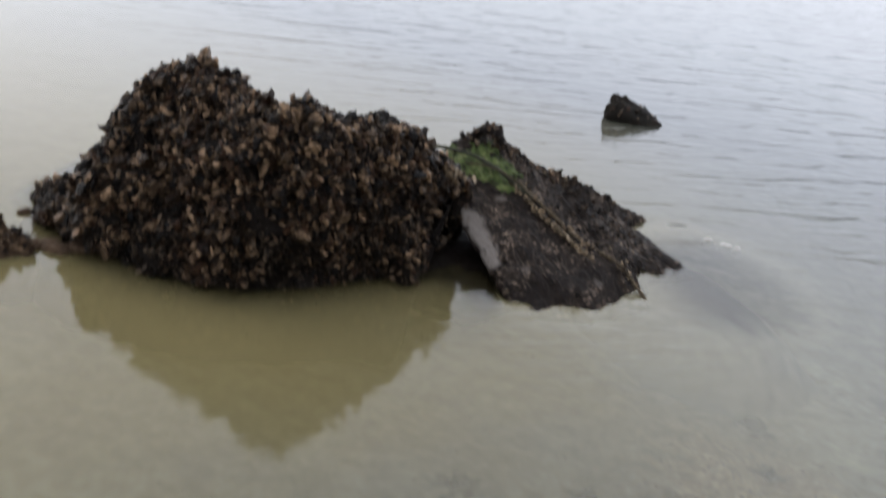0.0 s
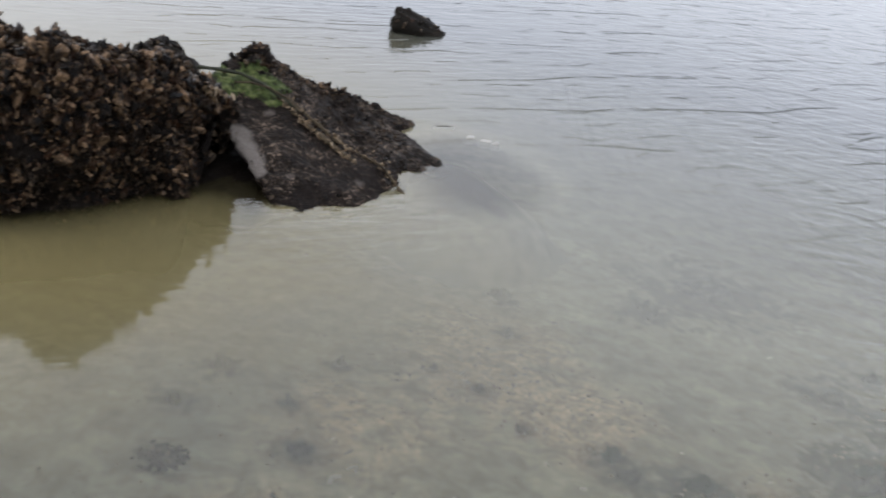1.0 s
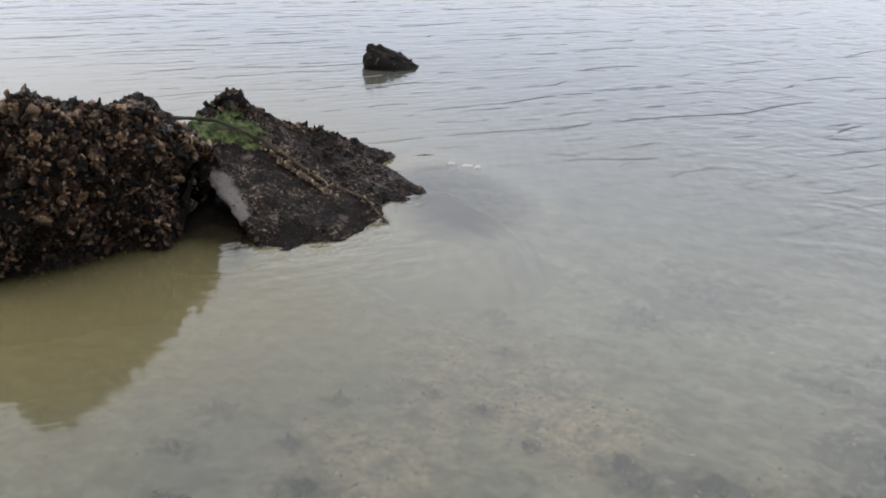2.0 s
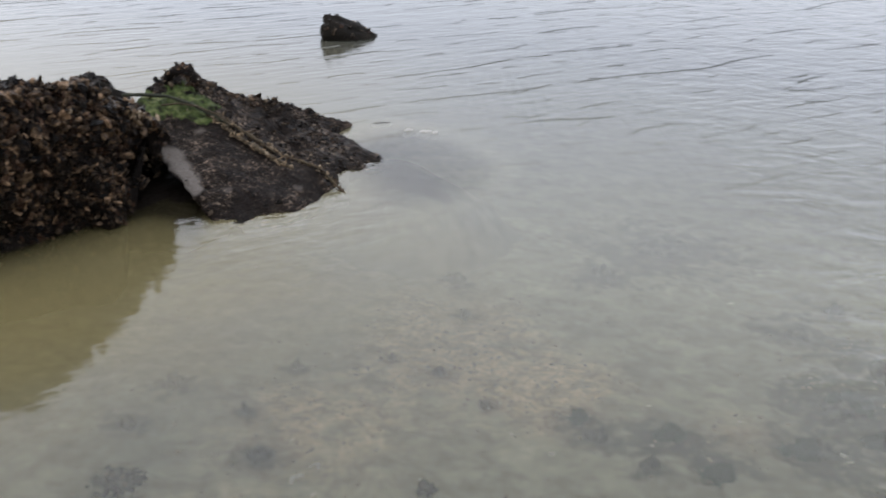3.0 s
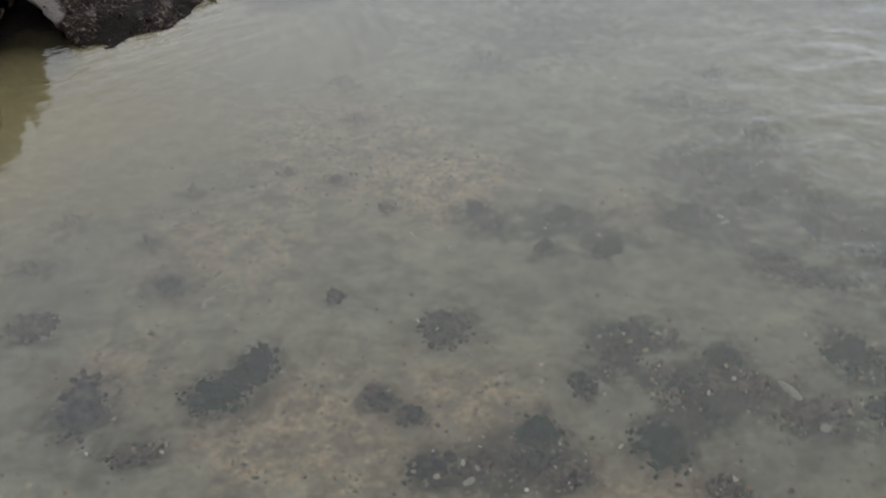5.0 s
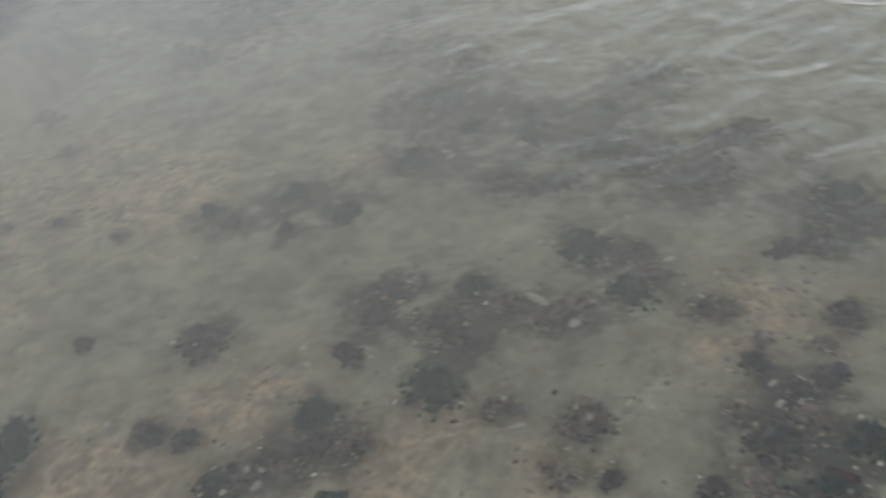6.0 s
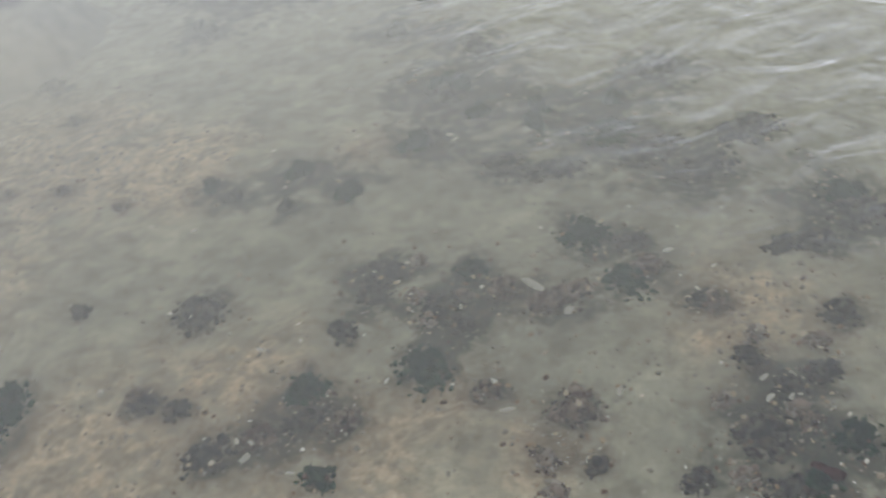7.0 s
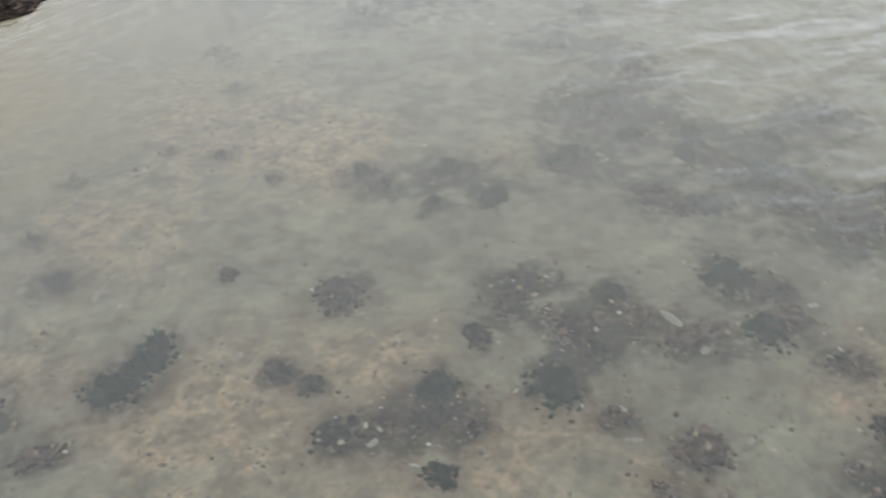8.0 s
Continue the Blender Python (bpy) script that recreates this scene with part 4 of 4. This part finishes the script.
        p = along_line(RIB[:-1], t) + Vector((rnd.gauss(0.004, 0.008), rnd.gauss(0.004, 0.008), 0.010))
        if i % 2:
            p = along_line(LOWER_RIB, rnd.random() ** 0.8) + Vector((rnd.gauss(0, 0.006), rnd.gauss(0, 0.006), 0.006))
        elif i % 8 == 0:
            p = slab_point(BACK, rnd.choice((0.64, 0.30, 0.22)) + rnd.gauss(0, 0.05), rnd.choice((0.56, 0.24, 0.14)) + rnd.gauss(0, 0.03), 8.0)
        ob = new("oyster", ridge[i % len(ridge)])
        ob.parent = slab
        ob.matrix_basis = Matrix.Translation(-slab.location) @ settle_pose(rnd, p, Vector((0.2, -0.4, 1)).normalized(), rnd.uniform(0.009, 0.022), 0.7)
    for i in range(110):
        p = slab_point(BACK, 0.55 * rnd.random() ** 1.5, 1 - abs(rnd.gauss(0, 0.03)), 8.0)
        ob = new("oyster", (pale_shells if i % 2 else grown)[i % len(grown)])
        ob.parent = slab
        ob.matrix_basis = Matrix.Translation(-slab.location) @ settle_pose(rnd, p, Vector((0, -0.3, 1)).normalized(), rnd.uniform(0.025, 0.045), 0.7)
    for i in range(90):
        p = slab_point(FRONT, rnd.random(), rnd.uniform(0.72, 0.97), 3.0) + Vector((0, 0, 0.006))
        ob = new("oyster", meshes[i % len(meshes)])
        ob.parent = slab
        ob.matrix_basis = Matrix.Translation(-slab.location) @ settle_pose(rnd, p, Vector((-0.1, -0.3, 1)).normalized(), rnd.uniform(0.006, 0.016), 0.6)
    # a knob of oysters with a hole through it on the top corner
    bm, rings = bmesh.new(), []
    for i in range(28):
        a = 2 * math.pi * i / 28
        out = Vector((math.cos(a), 0.25 * math.cos(a), 0.80 * math.sin(a)))
        ring = []
        for q in range(10):
            b = 2 * math.pi * q / 10
            p = out * (0.044 + 0.019 * math.cos(b)) + Vector((0, 1, 0.15)) * 0.026 * math.sin(b)
            ring.append(bm.verts.new(p * (1 + 0.22 * rough(p, 26, 3.0)) + Vector((-0.425, 3.17, 0.252))))
        rings.append(ring)
    for a, b in zip(rings, rings[1:] + rings[:1]):
        for q in range(10):
            bm.faces.new((a[q], b[q], b[(q + 1) % 10], a[(q + 1) % 10]))
    bmesh.ops.recalc_face_normals(bm, faces=bm.faces[:])
    knob = part("knob", bm, M_CORE, None, "lump of oysters with a dark hole")
    poses = scatter(knob, 210, lambda c, nrm: True, (0.012, 0.028), 0.8, 41)
    under(knob, slab)
    joined_oysters("oyster_crust", poses[:110], M_OYSTER, slab, "brown oysters round the knob")
    joined_oysters("oyster_crust", poses[110:], M_PALE_OYSTER, slab, "paler tan oysters on the knob")
    # oysters along the upper corner beside the big rock
    for i in range(36):
        p = slab_point(FRONT, rnd.random(), 1 - abs(rnd.gauss(0, 0.04)), 3.0)
        ob = new("oyster", meshes[i % len(meshes)])
        ob.parent = slab
        ob.matrix_basis = Matrix.Translation(-slab.location) @ settle_pose(rnd, p, Vector((-0.2, -0.2, 1)).normalized(), rnd.uniform(0.02, 0.04), 0.6)


build_slab()


# ---- other rocks ----
def lump(name, at, size, mat, label, category, seed, turn=0.0, jag=0.22, lean=0.0, fine=4, group="", fall=0.0):
    """A weathered stone: sides broken by noise at two scales, the peak shifted by lean, sunk a little in the bed."""
    bm = bmesh.new()
    bmesh.ops.create_icosphere(bm, subdivisions=fine, radius=1.0)
    for v in bm.verts:
        d = v.co.normalized()
        r = 1 + jag * rough(d, 1.3, seed) + 0.45 * jag * rough(d, 4.0, seed + 3) + 0.22 * jag * rough(d, 11.0, seed + 6)
        p = d * r
        p.x += lean * max(0.0, p.z)
        p.z *= 1 - fall * 0.5 * (1 + p.x)
        v.co = Vector((p.x * size[0], p.y * size[1], p.z * size[2]))
    ob = part(name, bm, mat, None)
    ob.matrix_basis = pose(*at, 0, 0, turn)
    return tagged(ob, label, category, group)


def crusted(rock, count, sizes, seed, keep, mat=None):
    """Shells on a rock, as parts of it."""
    meshes = oyster_meshes(mat or M_SMALL)
    for i, m in enumerate(scatter(rock, count, keep, sizes, 0.6, seed)):
        ob = new("oyster", meshes[i % len(meshes)])
        ob.parent = rock
        ob.matrix_basis = rock.matrix_basis.inverted() @ m


far_rock = lump("rock", (0.115, 4.98, -0.05), (0.195, 0.11, 0.185), M_FAR, "small black barnacled rock standing alone in rippled water", "rock", 3.0, 20, 0.16, -0.45, fall=0.62)
bpy.context.view_layer.update()
crusted(far_rock, 70, (0.015, 0.03), 31, lambda c, nrm: c.z > 0.02)
crusted(far_rock, 34, (0.010, 0.022), 35, lambda c, nrm: c.z > 0.03 and c.x > 0.08 and nrm.z > 0.3, M_TAN)
hind_rock = lump("rock", (-0.95, 3.66, -0.07), (0.15, 0.14, 0.175), M_FAR, "black rock rising from water behind the oyster rock", "rock", 9.0, 0, 0.25)
side_rock = lump("rock", (-1.525, 2.00, -0.075), (0.115, 0.09, 0.155), M_SHORE, "low brown oyster-grown rock beside the larger one", "rock", 14.0, 0, 0.25)
bpy.context.view_layer.update()
crusted(hind_rock, 60, (0.02, 0.04), 32, lambda c, nrm: c.z > 0.05)
crusted(side_rock, 110, (0.022, 0.042), 33, lambda c, nrm: c.z > 0.0, M_OYSTER)
crusted(side_rock, 50, (0.018, 0.035), 34, lambda c, nrm: c.z > 0.02, M_PALE_OYSTER)
for k, (x, y, r) in enumerate([(-1.40, 2.08, 0.042), (-1.345, 2.115, 0.038), (-1.45, 2.06, 0.034), (-1.37, 2.075, 0.026), (-1.31, 2.13, 0.028), (-1.60, 2.24, 0.022), (-1.43, 2.10, 0.024)]):
    lump("stone", (x, y, 0.0), (r, r * 0.8, r * 0.6), M_SHORE, "small brown stone breaking the surface beside the oyster rock", "stone", 40.0 + k, 50 * k, 0.3, fine=3, group="stones by the oyster rock")


# added filler: closes the gap under the slab, black in place of deep shade
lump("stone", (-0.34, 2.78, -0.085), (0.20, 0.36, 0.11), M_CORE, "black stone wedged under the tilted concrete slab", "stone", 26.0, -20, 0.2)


def build_sunken_slab():
    """A broken plate lying under water: an uneven top with a ragged outline and sides that go down into the bed."""
    rings, around, verts, buried = 22, 64, [], []
    for k in range(rings + 2):
        for q in range(around):
            a = 2 * math.pi * q / around
            r = min(1.0, 0.04 + k / rings)
            x, y = 0.45 + 0.56 * r * math.cos(a), 3.02 + 0.66 * r * math.sin(a)
            z = sunken_top(x, y) + 0.022 * rough((x, y, 0), 6.0, 2.0) - 0.012
            if k > rings:
                z = bed_height(x, y) - 0.05
            verts.append((x, y, min(z, -0.02)))
            buried.append(max(0.0, min(1.0, (r - 0.12) / 0.62)))
    faces = [(k * around + q, k * around + (q + 1) % around, (k + 1) * around + (q + 1) % around, (k + 1) * around + q) for k in range(rings + 1) for q in range(around)]
    faces = [f[::-1] for f in faces] + [tuple(range(around))]
    ob = mesh_object("sunken_slab", verts, faces, M_DROWNED, buried=buried)
    tagged(ob, "dark silted slab lying under the water beyond the tilted one", "slab")


build_sunken_slab()


for k, (x, y, r) in enumerate([(0.425, 3.39, 0.020), (0.49, 3.375, 0.024), (0.53, 3.36, 0.016)]):
    lump("stone", (x, y, -0.012), (r * 1.3, r * 0.8, 0.018), M_PALE, "small whitish stone just breaking the surface over the sunken slab", "stone", 50.0 + k, 25, 0.3, fine=3, group="pale stones at the waterline")
lump("stone", (0.31, 3.47, -0.008), (0.045, 0.009, 0.011), M_FAR, "black stone tip just breaking the surface beyond the slab", "stone", 55.0, 15, 0.3, fine=3)


# ---- what lies on the bed ----
def on_bed(x, y, lift=0.0):
    return (x, y, bed_height(x, y) + bed_lump(x, y) + lift)





def weed_fuzz(stone, count, length, mat, seed, label):
    """Short limp blades of weed that grow from a stone, as one part of it."""
    rnd = random.Random(seed)
    tops = [v.co.copy() for v in stone.data.vertices if v.co.z > -0.01]
    verts, faces = [], []
    for _ in range(count):
        p, a = rnd.choice(tops), rnd.uniform(0, 6.283)
        out = (Vector((p.x, p.y, 0)).normalized() * 0.7 + Vector((math.cos(a), math.sin(a), 0)) * 0.8)
        side = out.cross(Vector((0, 0, 1))).normalized() * length * rnd.uniform(0.08, 0.2)
        size, rise, b = length * rnd.uniform(0.4, 1.2), rnd.uniform(0.0, 0.5), len(verts)
        for t, w in ((0.0, 0.7), (0.4, 1.0), (0.75, 1.0), (1.0, 0.5)):
            c = p + out * size * t + Vector((0, 0, size * (rise * t - 0.75 * t * t) + 0.003))
            verts += [c - side * w, c + side * w]
        faces += [(b + i, b + i + 1, b + i + 3, b + i + 2) for i in (0, 2, 4)]
    fringe = mesh_object("weed_fringe", verts, faces, mat, stone)
    return tagged(fringe, label, kind="stuff")


def pebble_shapes():
    made = []
    for k in range(6):
        bm = bmesh.new()
        bmesh.ops.create_icosphere(bm, subdivisions=1, radius=1.0)
        v = [p.co * (1 + 0.45 * noise.noise(p.co * 1.7 + Vector((k * 5.0, 0, 0)))) for p in bm.verts]
        made.append(([tuple(p) for p in v], [tuple(q.index for q in f.verts) for f in bm.faces]))
        bm.free()
    return made


PEBBLES = pebble_shapes()


def rubble(stone, w, d, count, mat, seed, label):
    """Small stones heaped over and strewn round a larger one, as one part of it."""
    rnd = random.Random(seed + 500)
    verts, faces = [], []
    for _ in range(count):
        a, far = rnd.uniform(0, 6.283), rnd.random() ** 0.7 * 0.50 * (1 + 0.11 * rnd.gauss(0, 1))
        px, py = far * w * math.cos(a), far * d * math.sin(a)
        r = 0.0018 + (0.0140 - 0.0180 * min(0.6, far)) * rnd.random() ** 2.6
        heap = math.exp(-(px / (0.36 * w)) ** 2 - (py / (0.36 * d)) ** 2)
        at = stone.location
        z = bed_height(at.x + px, at.y + py) + bed_lump(at.x + px, at.y + py) - at.z - r * 0.05 + rnd.random() * 0.028 * heap
        z = min(z, -0.014 - at.z)
        turn = Euler((rnd.uniform(-0.6, 0.6), rnd.uniform(-0.6, 0.6), rnd.uniform(0, 6.3))).to_matrix() @ Matrix.Diagonal((r * rnd.uniform(0.8, 1.5), r * rnd.uniform(0.7, 1.1), r * rnd.uniform(0.4, 0.8)))
        v, f = PEBBLES[rnd.randrange(len(PEBBLES))]
        b = len(verts)
        verts += [turn @ Vector(q) + Vector((px, py, z)) for q in v]
        faces += [tuple(b + i for i in q) for q in f]
    return tagged(mesh_object("rubble", verts, faces, mat, stone), label, kind="stuff")


def bed_stone(x, y, w, d, tall, mat, label, group, seed, jag, fuzz, fuzz_mat, fuzz_label, heap_mat, heap_label, spread=0.7):
    full_w, full_d = w, d
    spread *= 1.0 if y < 1.35 else 0.85
    w, d = spread * w, spread * d
    tall = min(tall, max(0.012, -bed_height(x, y) - 0.02))
    rnd = random.Random(seed)
    bm = bmesh.new()
    for k in range(3 + int(24 * w)):
        a, r = rnd.uniform(0, 6.283), (0.0 if k == 0 else rnd.random() ** 0.5 * 0.42)
        size = rnd.uniform(0.16, 0.30) if k else 0.34
        at = Vector((r * math.cos(a) * w, r * math.sin(a) * d, -0.2 * tall))
        made = bmesh.ops.create_icosphere(bm, subdivisions=3 if k == 0 else 2, radius=1.0)["verts"]
        for v in made:
            u = v.co.normalized()
            g = 1 + jag * rough(u, 1.4, seed + k) + 0.5 * jag * rough(u, 4.5, seed + k + 3)
            v.co = at + Vector((u.x * size * w * g, u.y * size * d * g, u.z * tall * g * rnd.uniform(0.95, 1.05) * (1.1 - 0.9 * r)))
    stone = part("submerged_stone", bm, mat, None)
    stone.matrix_basis = pose(*on_bed(x, y, -0.004), 0, 0, 0)
    tagged(stone, label, "stone", group)
    weed_fuzz(stone, int(3.0 * fuzz * (0.5 + 9 * w)), 0.005 + 0.016 * w, fuzz_mat, seed, fuzz_label)
    if y < 1.35:
        rubble(stone, full_w, full_d, int(30 + 9000 * full_w * full_d), heap_mat, int(seed), heap_label)


for k, (x, y, w, d) in enumerate(WEEDY):
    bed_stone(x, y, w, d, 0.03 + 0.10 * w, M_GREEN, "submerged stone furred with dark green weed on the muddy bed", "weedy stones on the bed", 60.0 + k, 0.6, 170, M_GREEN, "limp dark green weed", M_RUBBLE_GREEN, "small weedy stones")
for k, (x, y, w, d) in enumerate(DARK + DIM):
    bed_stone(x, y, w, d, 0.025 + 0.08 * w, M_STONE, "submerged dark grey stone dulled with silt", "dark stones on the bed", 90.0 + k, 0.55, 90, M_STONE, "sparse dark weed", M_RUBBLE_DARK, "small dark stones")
for k, (x, y, w, d) in enumerate(BROWN):
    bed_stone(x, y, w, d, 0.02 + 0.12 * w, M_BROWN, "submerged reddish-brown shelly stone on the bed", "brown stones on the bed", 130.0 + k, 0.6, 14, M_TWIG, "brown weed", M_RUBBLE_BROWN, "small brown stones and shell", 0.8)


for k, (x, y, w, d) in enumerate(ROSY):
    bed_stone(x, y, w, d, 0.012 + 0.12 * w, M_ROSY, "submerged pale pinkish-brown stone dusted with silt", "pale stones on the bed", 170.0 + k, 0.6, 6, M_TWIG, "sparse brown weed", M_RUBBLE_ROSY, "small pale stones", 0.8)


def shell_mesh(seed):
    """A broken half shell: a lobed, cupped disc with real thickness."""
    rnd = random.Random(seed)
    bm = bmesh.new()
    k, rows = 11, []
    for side in (0, 1):
        mid = bm.verts.new((0, 0, 0.28 - 0.10 * side))
        ring1 = [bm.verts.new((0.55 * math.cos(2 * math.pi * i / k), 0.5 * math.sin(2 * math.pi * i / k), 0.2 - 0.10 * side)) for i in range(k)]
        rows.append((mid, ring1))
    rr = [1 + rnd.uniform(-0.25, 0.15) for _ in range(k)]
    rim = [bm.verts.new((rr[i] * math.cos(2 * math.pi * i / k), 0.8 * rr[i] * math.sin(2 * math.pi * i / k), 0.0)) for i in range(k)]
    for side, (mid, ring1) in enumerate(rows):
        for i in range(k):
            a, b = ring1[i], ring1[(i + 1) % k]
            f = [(mid, a, b), (a, rim[i], rim[(i + 1) % k], b)]
            for q in f:
                bm.faces.new(q if side == 0 else tuple(reversed(q)))
    me = bpy.data.meshes.new("shell")
    bm.to_mesh(me)
    bm.free()
    me.materials.append(M_SHELL)
    return me


SHELLS = [shell_mesh(s) for s in range(5)]
WHITE = [(1.365, 0.868, 0.052, 0.38), (1.392, 0.768, 0.030, 0.8), (1.350, 0.530, 0.016, 0.8), (0.79, 1.50, 0.015, 0.8), (0.70, 1.18, 0.010, 0.8), (1.59, 0.42, 0.015, 0.7), (1.64, 0.40, 0.015, 0.7),
         (1.57, 0.38, 0.016, 0.7), (1.60, 0.36, 0.014, 0.7), (1.15, 0.60, 0.026, 0.4), (1.16, 0.68, 0.024, 0.6), (0.88, 0.97, 0.010, 0.8), (0.75, 0.67, 0.014, 0.8), (0.69, 0.74, 0.022, 0.6),
         (0.71, 0.77, 0.015, 0.7), (1.50, 1.49, 0.015, 0.7), (0.48, 1.36, 0.012, 0.7), (0.24, 1.41, 0.022, 0.7), (0.20, 1.33, 0.018, 0.7), (1.68, 0.82, 0.020, 0.6), (1.72, 0.72, 0.012, 0.8)]
PALE = [(1.55, 0.49, 0.014, 0.7), (1.21, 0.90, 0.010, 0.8), (1.49, 1.04, 0.012, 0.7), (0.99, 0.79, 0.013, 0.7), (0.80, 0.99, 0.014, 0.7), (0.21, 1.35, 0.028, 0.6), (0.25, 1.41, 0.018, 0.7),
        (0.25, 1.29, 0.014, 0.7), (0.70, 1.57, 0.014, 0.7), (1.29, 1.66, 0.016, 0.7), (1.07, 1.72, 0.016, 0.7), (1.51, 2.43, 0.018, 0.7), (1.50, 1.52, 0.018, 0.7), (0.18, 1.50, 0.012, 0.7)]
rnd = random.Random(77)
for k, (x, y, r, squash) in enumerate(WHITE + PALE):
    ob = new("shell", SHELLS[k % len(SHELLS)])
    ob.matrix_basis = pose(*on_bed(x, y, 0.030 if k == 0 else 0.018), rnd.uniform(-25, 25), rnd.uniform(-25, 25), -75 if k == 0 else rnd.uniform(0, 360)) @ Matrix.Diagonal((r * 0.62, r * squash * 0.62, r * 0.5, 1))
    tagged(ob, "bleached white shell fragment lying on the muddy bed", "shell", "shells on the bed")


def build_grit():
    """Pebbles and shell grit strewn over the shallow bed."""
    rnd = random.Random(9)
    verts, faces = [], []
    cube = [(-1, -1, -1), (1, -1, -1), (1, 1, -1), (-1, 1, -1), (-0.6, -0.6, 1), (0.6, -0.6, 1), (0.6, 0.6, 1), (-0.6, 0.6, 1)]
    quads = [(0, 1, 5, 4), (1, 2, 6, 5), (2, 3, 7, 6), (3, 0, 4, 7), (4, 5, 6, 7)]
    made = 0
    while made < 8000:
        x, y = rnd.uniform(-0.9, 2.5), rnd.uniform(-0.3, 2.6)
        want = 0.10 + 0.55 * blobs(x, y, SAND) + 0.4 * blobs(x, y, SILT_SPOTS) + (0.35 if x > 1.3 and y < 1.0 else 0)
        if rnd.random() > want:
            continue
        r = 0.0014 + 0.0045 * rnd.random() ** 4
        turn = Euler((rnd.uniform(-0.5, 0.5), rnd.uniform(-0.5, 0.5), rnd.uniform(0, 6.3))).to_matrix()
        s = (r * rnd.uniform(0.7, 1.6), r * rnd.uniform(0.6, 1.1), r * rnd.uniform(0.3, 0.7))
        lump_z = bed_lump(x, y)
        c, b = Vector((x, y, bed_height(x, y) + lump_z + r * 0.15)), len(verts)
        for q in cube:
            j = [rnd.uniform(0.75, 1.2) for _ in range(3)]
            verts.append(c + turn @ Vector((q[0] * s[0] * j[0], q[1] * s[1] * j[1], q[2] * s[2] * j[2])))
        faces.extend([tuple(b + i for i in f) for f in quads])
        made += 1
    tagged(mesh_object("gravel", verts, faces, M_GRIT, smooth=False), "small pebbles and shell grit strewn over the bed", "gravel", kind="stuff")


build_grit()


def build_shell_bits():
    """Broken bits of shell, pale and rust, caught among the stones."""
    rnd = random.Random(19)
    verts, faces = [], []
    for _ in range(1100):
        x, y, w, d = rnd.choice(WEEDY[:4] + WEEDY[13:17] + DARK[:6] + DARK[9:21] + DIM[:2] + BROWN + ROSY)
        x, y = x + rnd.gauss(0, 0.6 * w), y + rnd.gauss(0, 0.6 * d)
        r = 0.0013 + 0.0042 * rnd.random() ** 3
        turn = Euler((rnd.uniform(-0.7, 0.7), rnd.uniform(-0.7, 0.7), rnd.uniform(0, 6.3))).to_matrix()
        c, b, k = Vector((x, y, min(-0.012, bed_height(x, y) + bed_lump(x, y) + rnd.uniform(0.004, 0.03)))), len(verts), 6
        for side in (0, 1):
            for i in range(k):
                a = 6.283 * i / k
                q = rnd.uniform(0.6, 1.2)
                verts.append(c + turn @ Vector((1.4 * r * q * math.cos(a), r * q * math.sin(a), r * 0.25 * (1 - 2 * side))))
        faces.append(tuple(b + i for i in range(k)))
        faces.append(tuple(b + k + i for i in reversed(range(k))))
        faces.extend([(b + i, b + k + i, b + k + (i + 1) % k, b + (i + 1) % k) for i in range(k)])
    tagged(mesh_object("shell_bits", verts, faces, M_BITS, smooth=False), "pale and rust broken shell bits among the submerged stones", "shell", kind="stuff")


build_shell_bits()


def build_weed(at, seed, size):
    """A branched sprig of drowned seaweed lying on the bed."""
    rnd = random.Random(seed)
    weed = thing("seaweed", at, "dark branched sprig of seaweed on the bed", "seaweed")
    for k in range(6):
        a, p, pts = rnd.uniform(-0.7, 0.9) + (math.pi if k % 3 == 2 else 0), Vector(at), [Vector(at)]
        for _ in range(5):
            a += rnd.uniform(-0.5, 0.5)
            p = p + Vector((math.cos(a), math.sin(a), rnd.uniform(-0.05, 0.05))) * size * rnd.uniform(0.15, 0.3)
            pts.append(p.copy())
        under(part("frond", tube(pts, size * 0.035, 0.5, seed + k, 16, 6), M_TWIG, None), weed)


build_weed(on_bed(1.58, 0.05, 0.012), 3, 0.07)


def build_leaf(at, seed, size, mat):
    """A torn, curled blade of red weed."""
    rnd = random.Random(seed)
    bm, rows = bmesh.new(), []
    for i in range(9):
        t = i / 8
        half = size * 0.28 * math.sin(math.pi * min(0.96, 0.12 + 0.86 * t)) * rnd.uniform(0.7, 1.2)
        rows.append([bm.verts.new((q * half, size * t, 0.006 * math.sin(5 * t + 2 * q) + 0.005 * abs(q))) for q in (-1, -0.4, 0.3, 1)])
    for a, b in zip(rows, rows[1:]):
        for q in range(3):
            bm.faces.new((a[q], a[q + 1], b[q + 1], b[q]))
    bmesh.ops.solidify(bm, geom=bm.faces[:], thickness=0.0015)
    ob = part("seaweed", bm, mat, None)
    ob.matrix_basis = pose(*at, 8, 0, 35)
    tagged(ob, "dark red blade of seaweed lying on the muddy bed", "seaweed")


M_RED = rock_material("red_weed", (0.03, 0.006, 0.006), (0.13, 0.03, 0.026), (0.2, 0.06, 0.05), 60.0)
build_leaf(on_bed(1.535, 0.175, 0.034), 4, 0.055, M_RED)
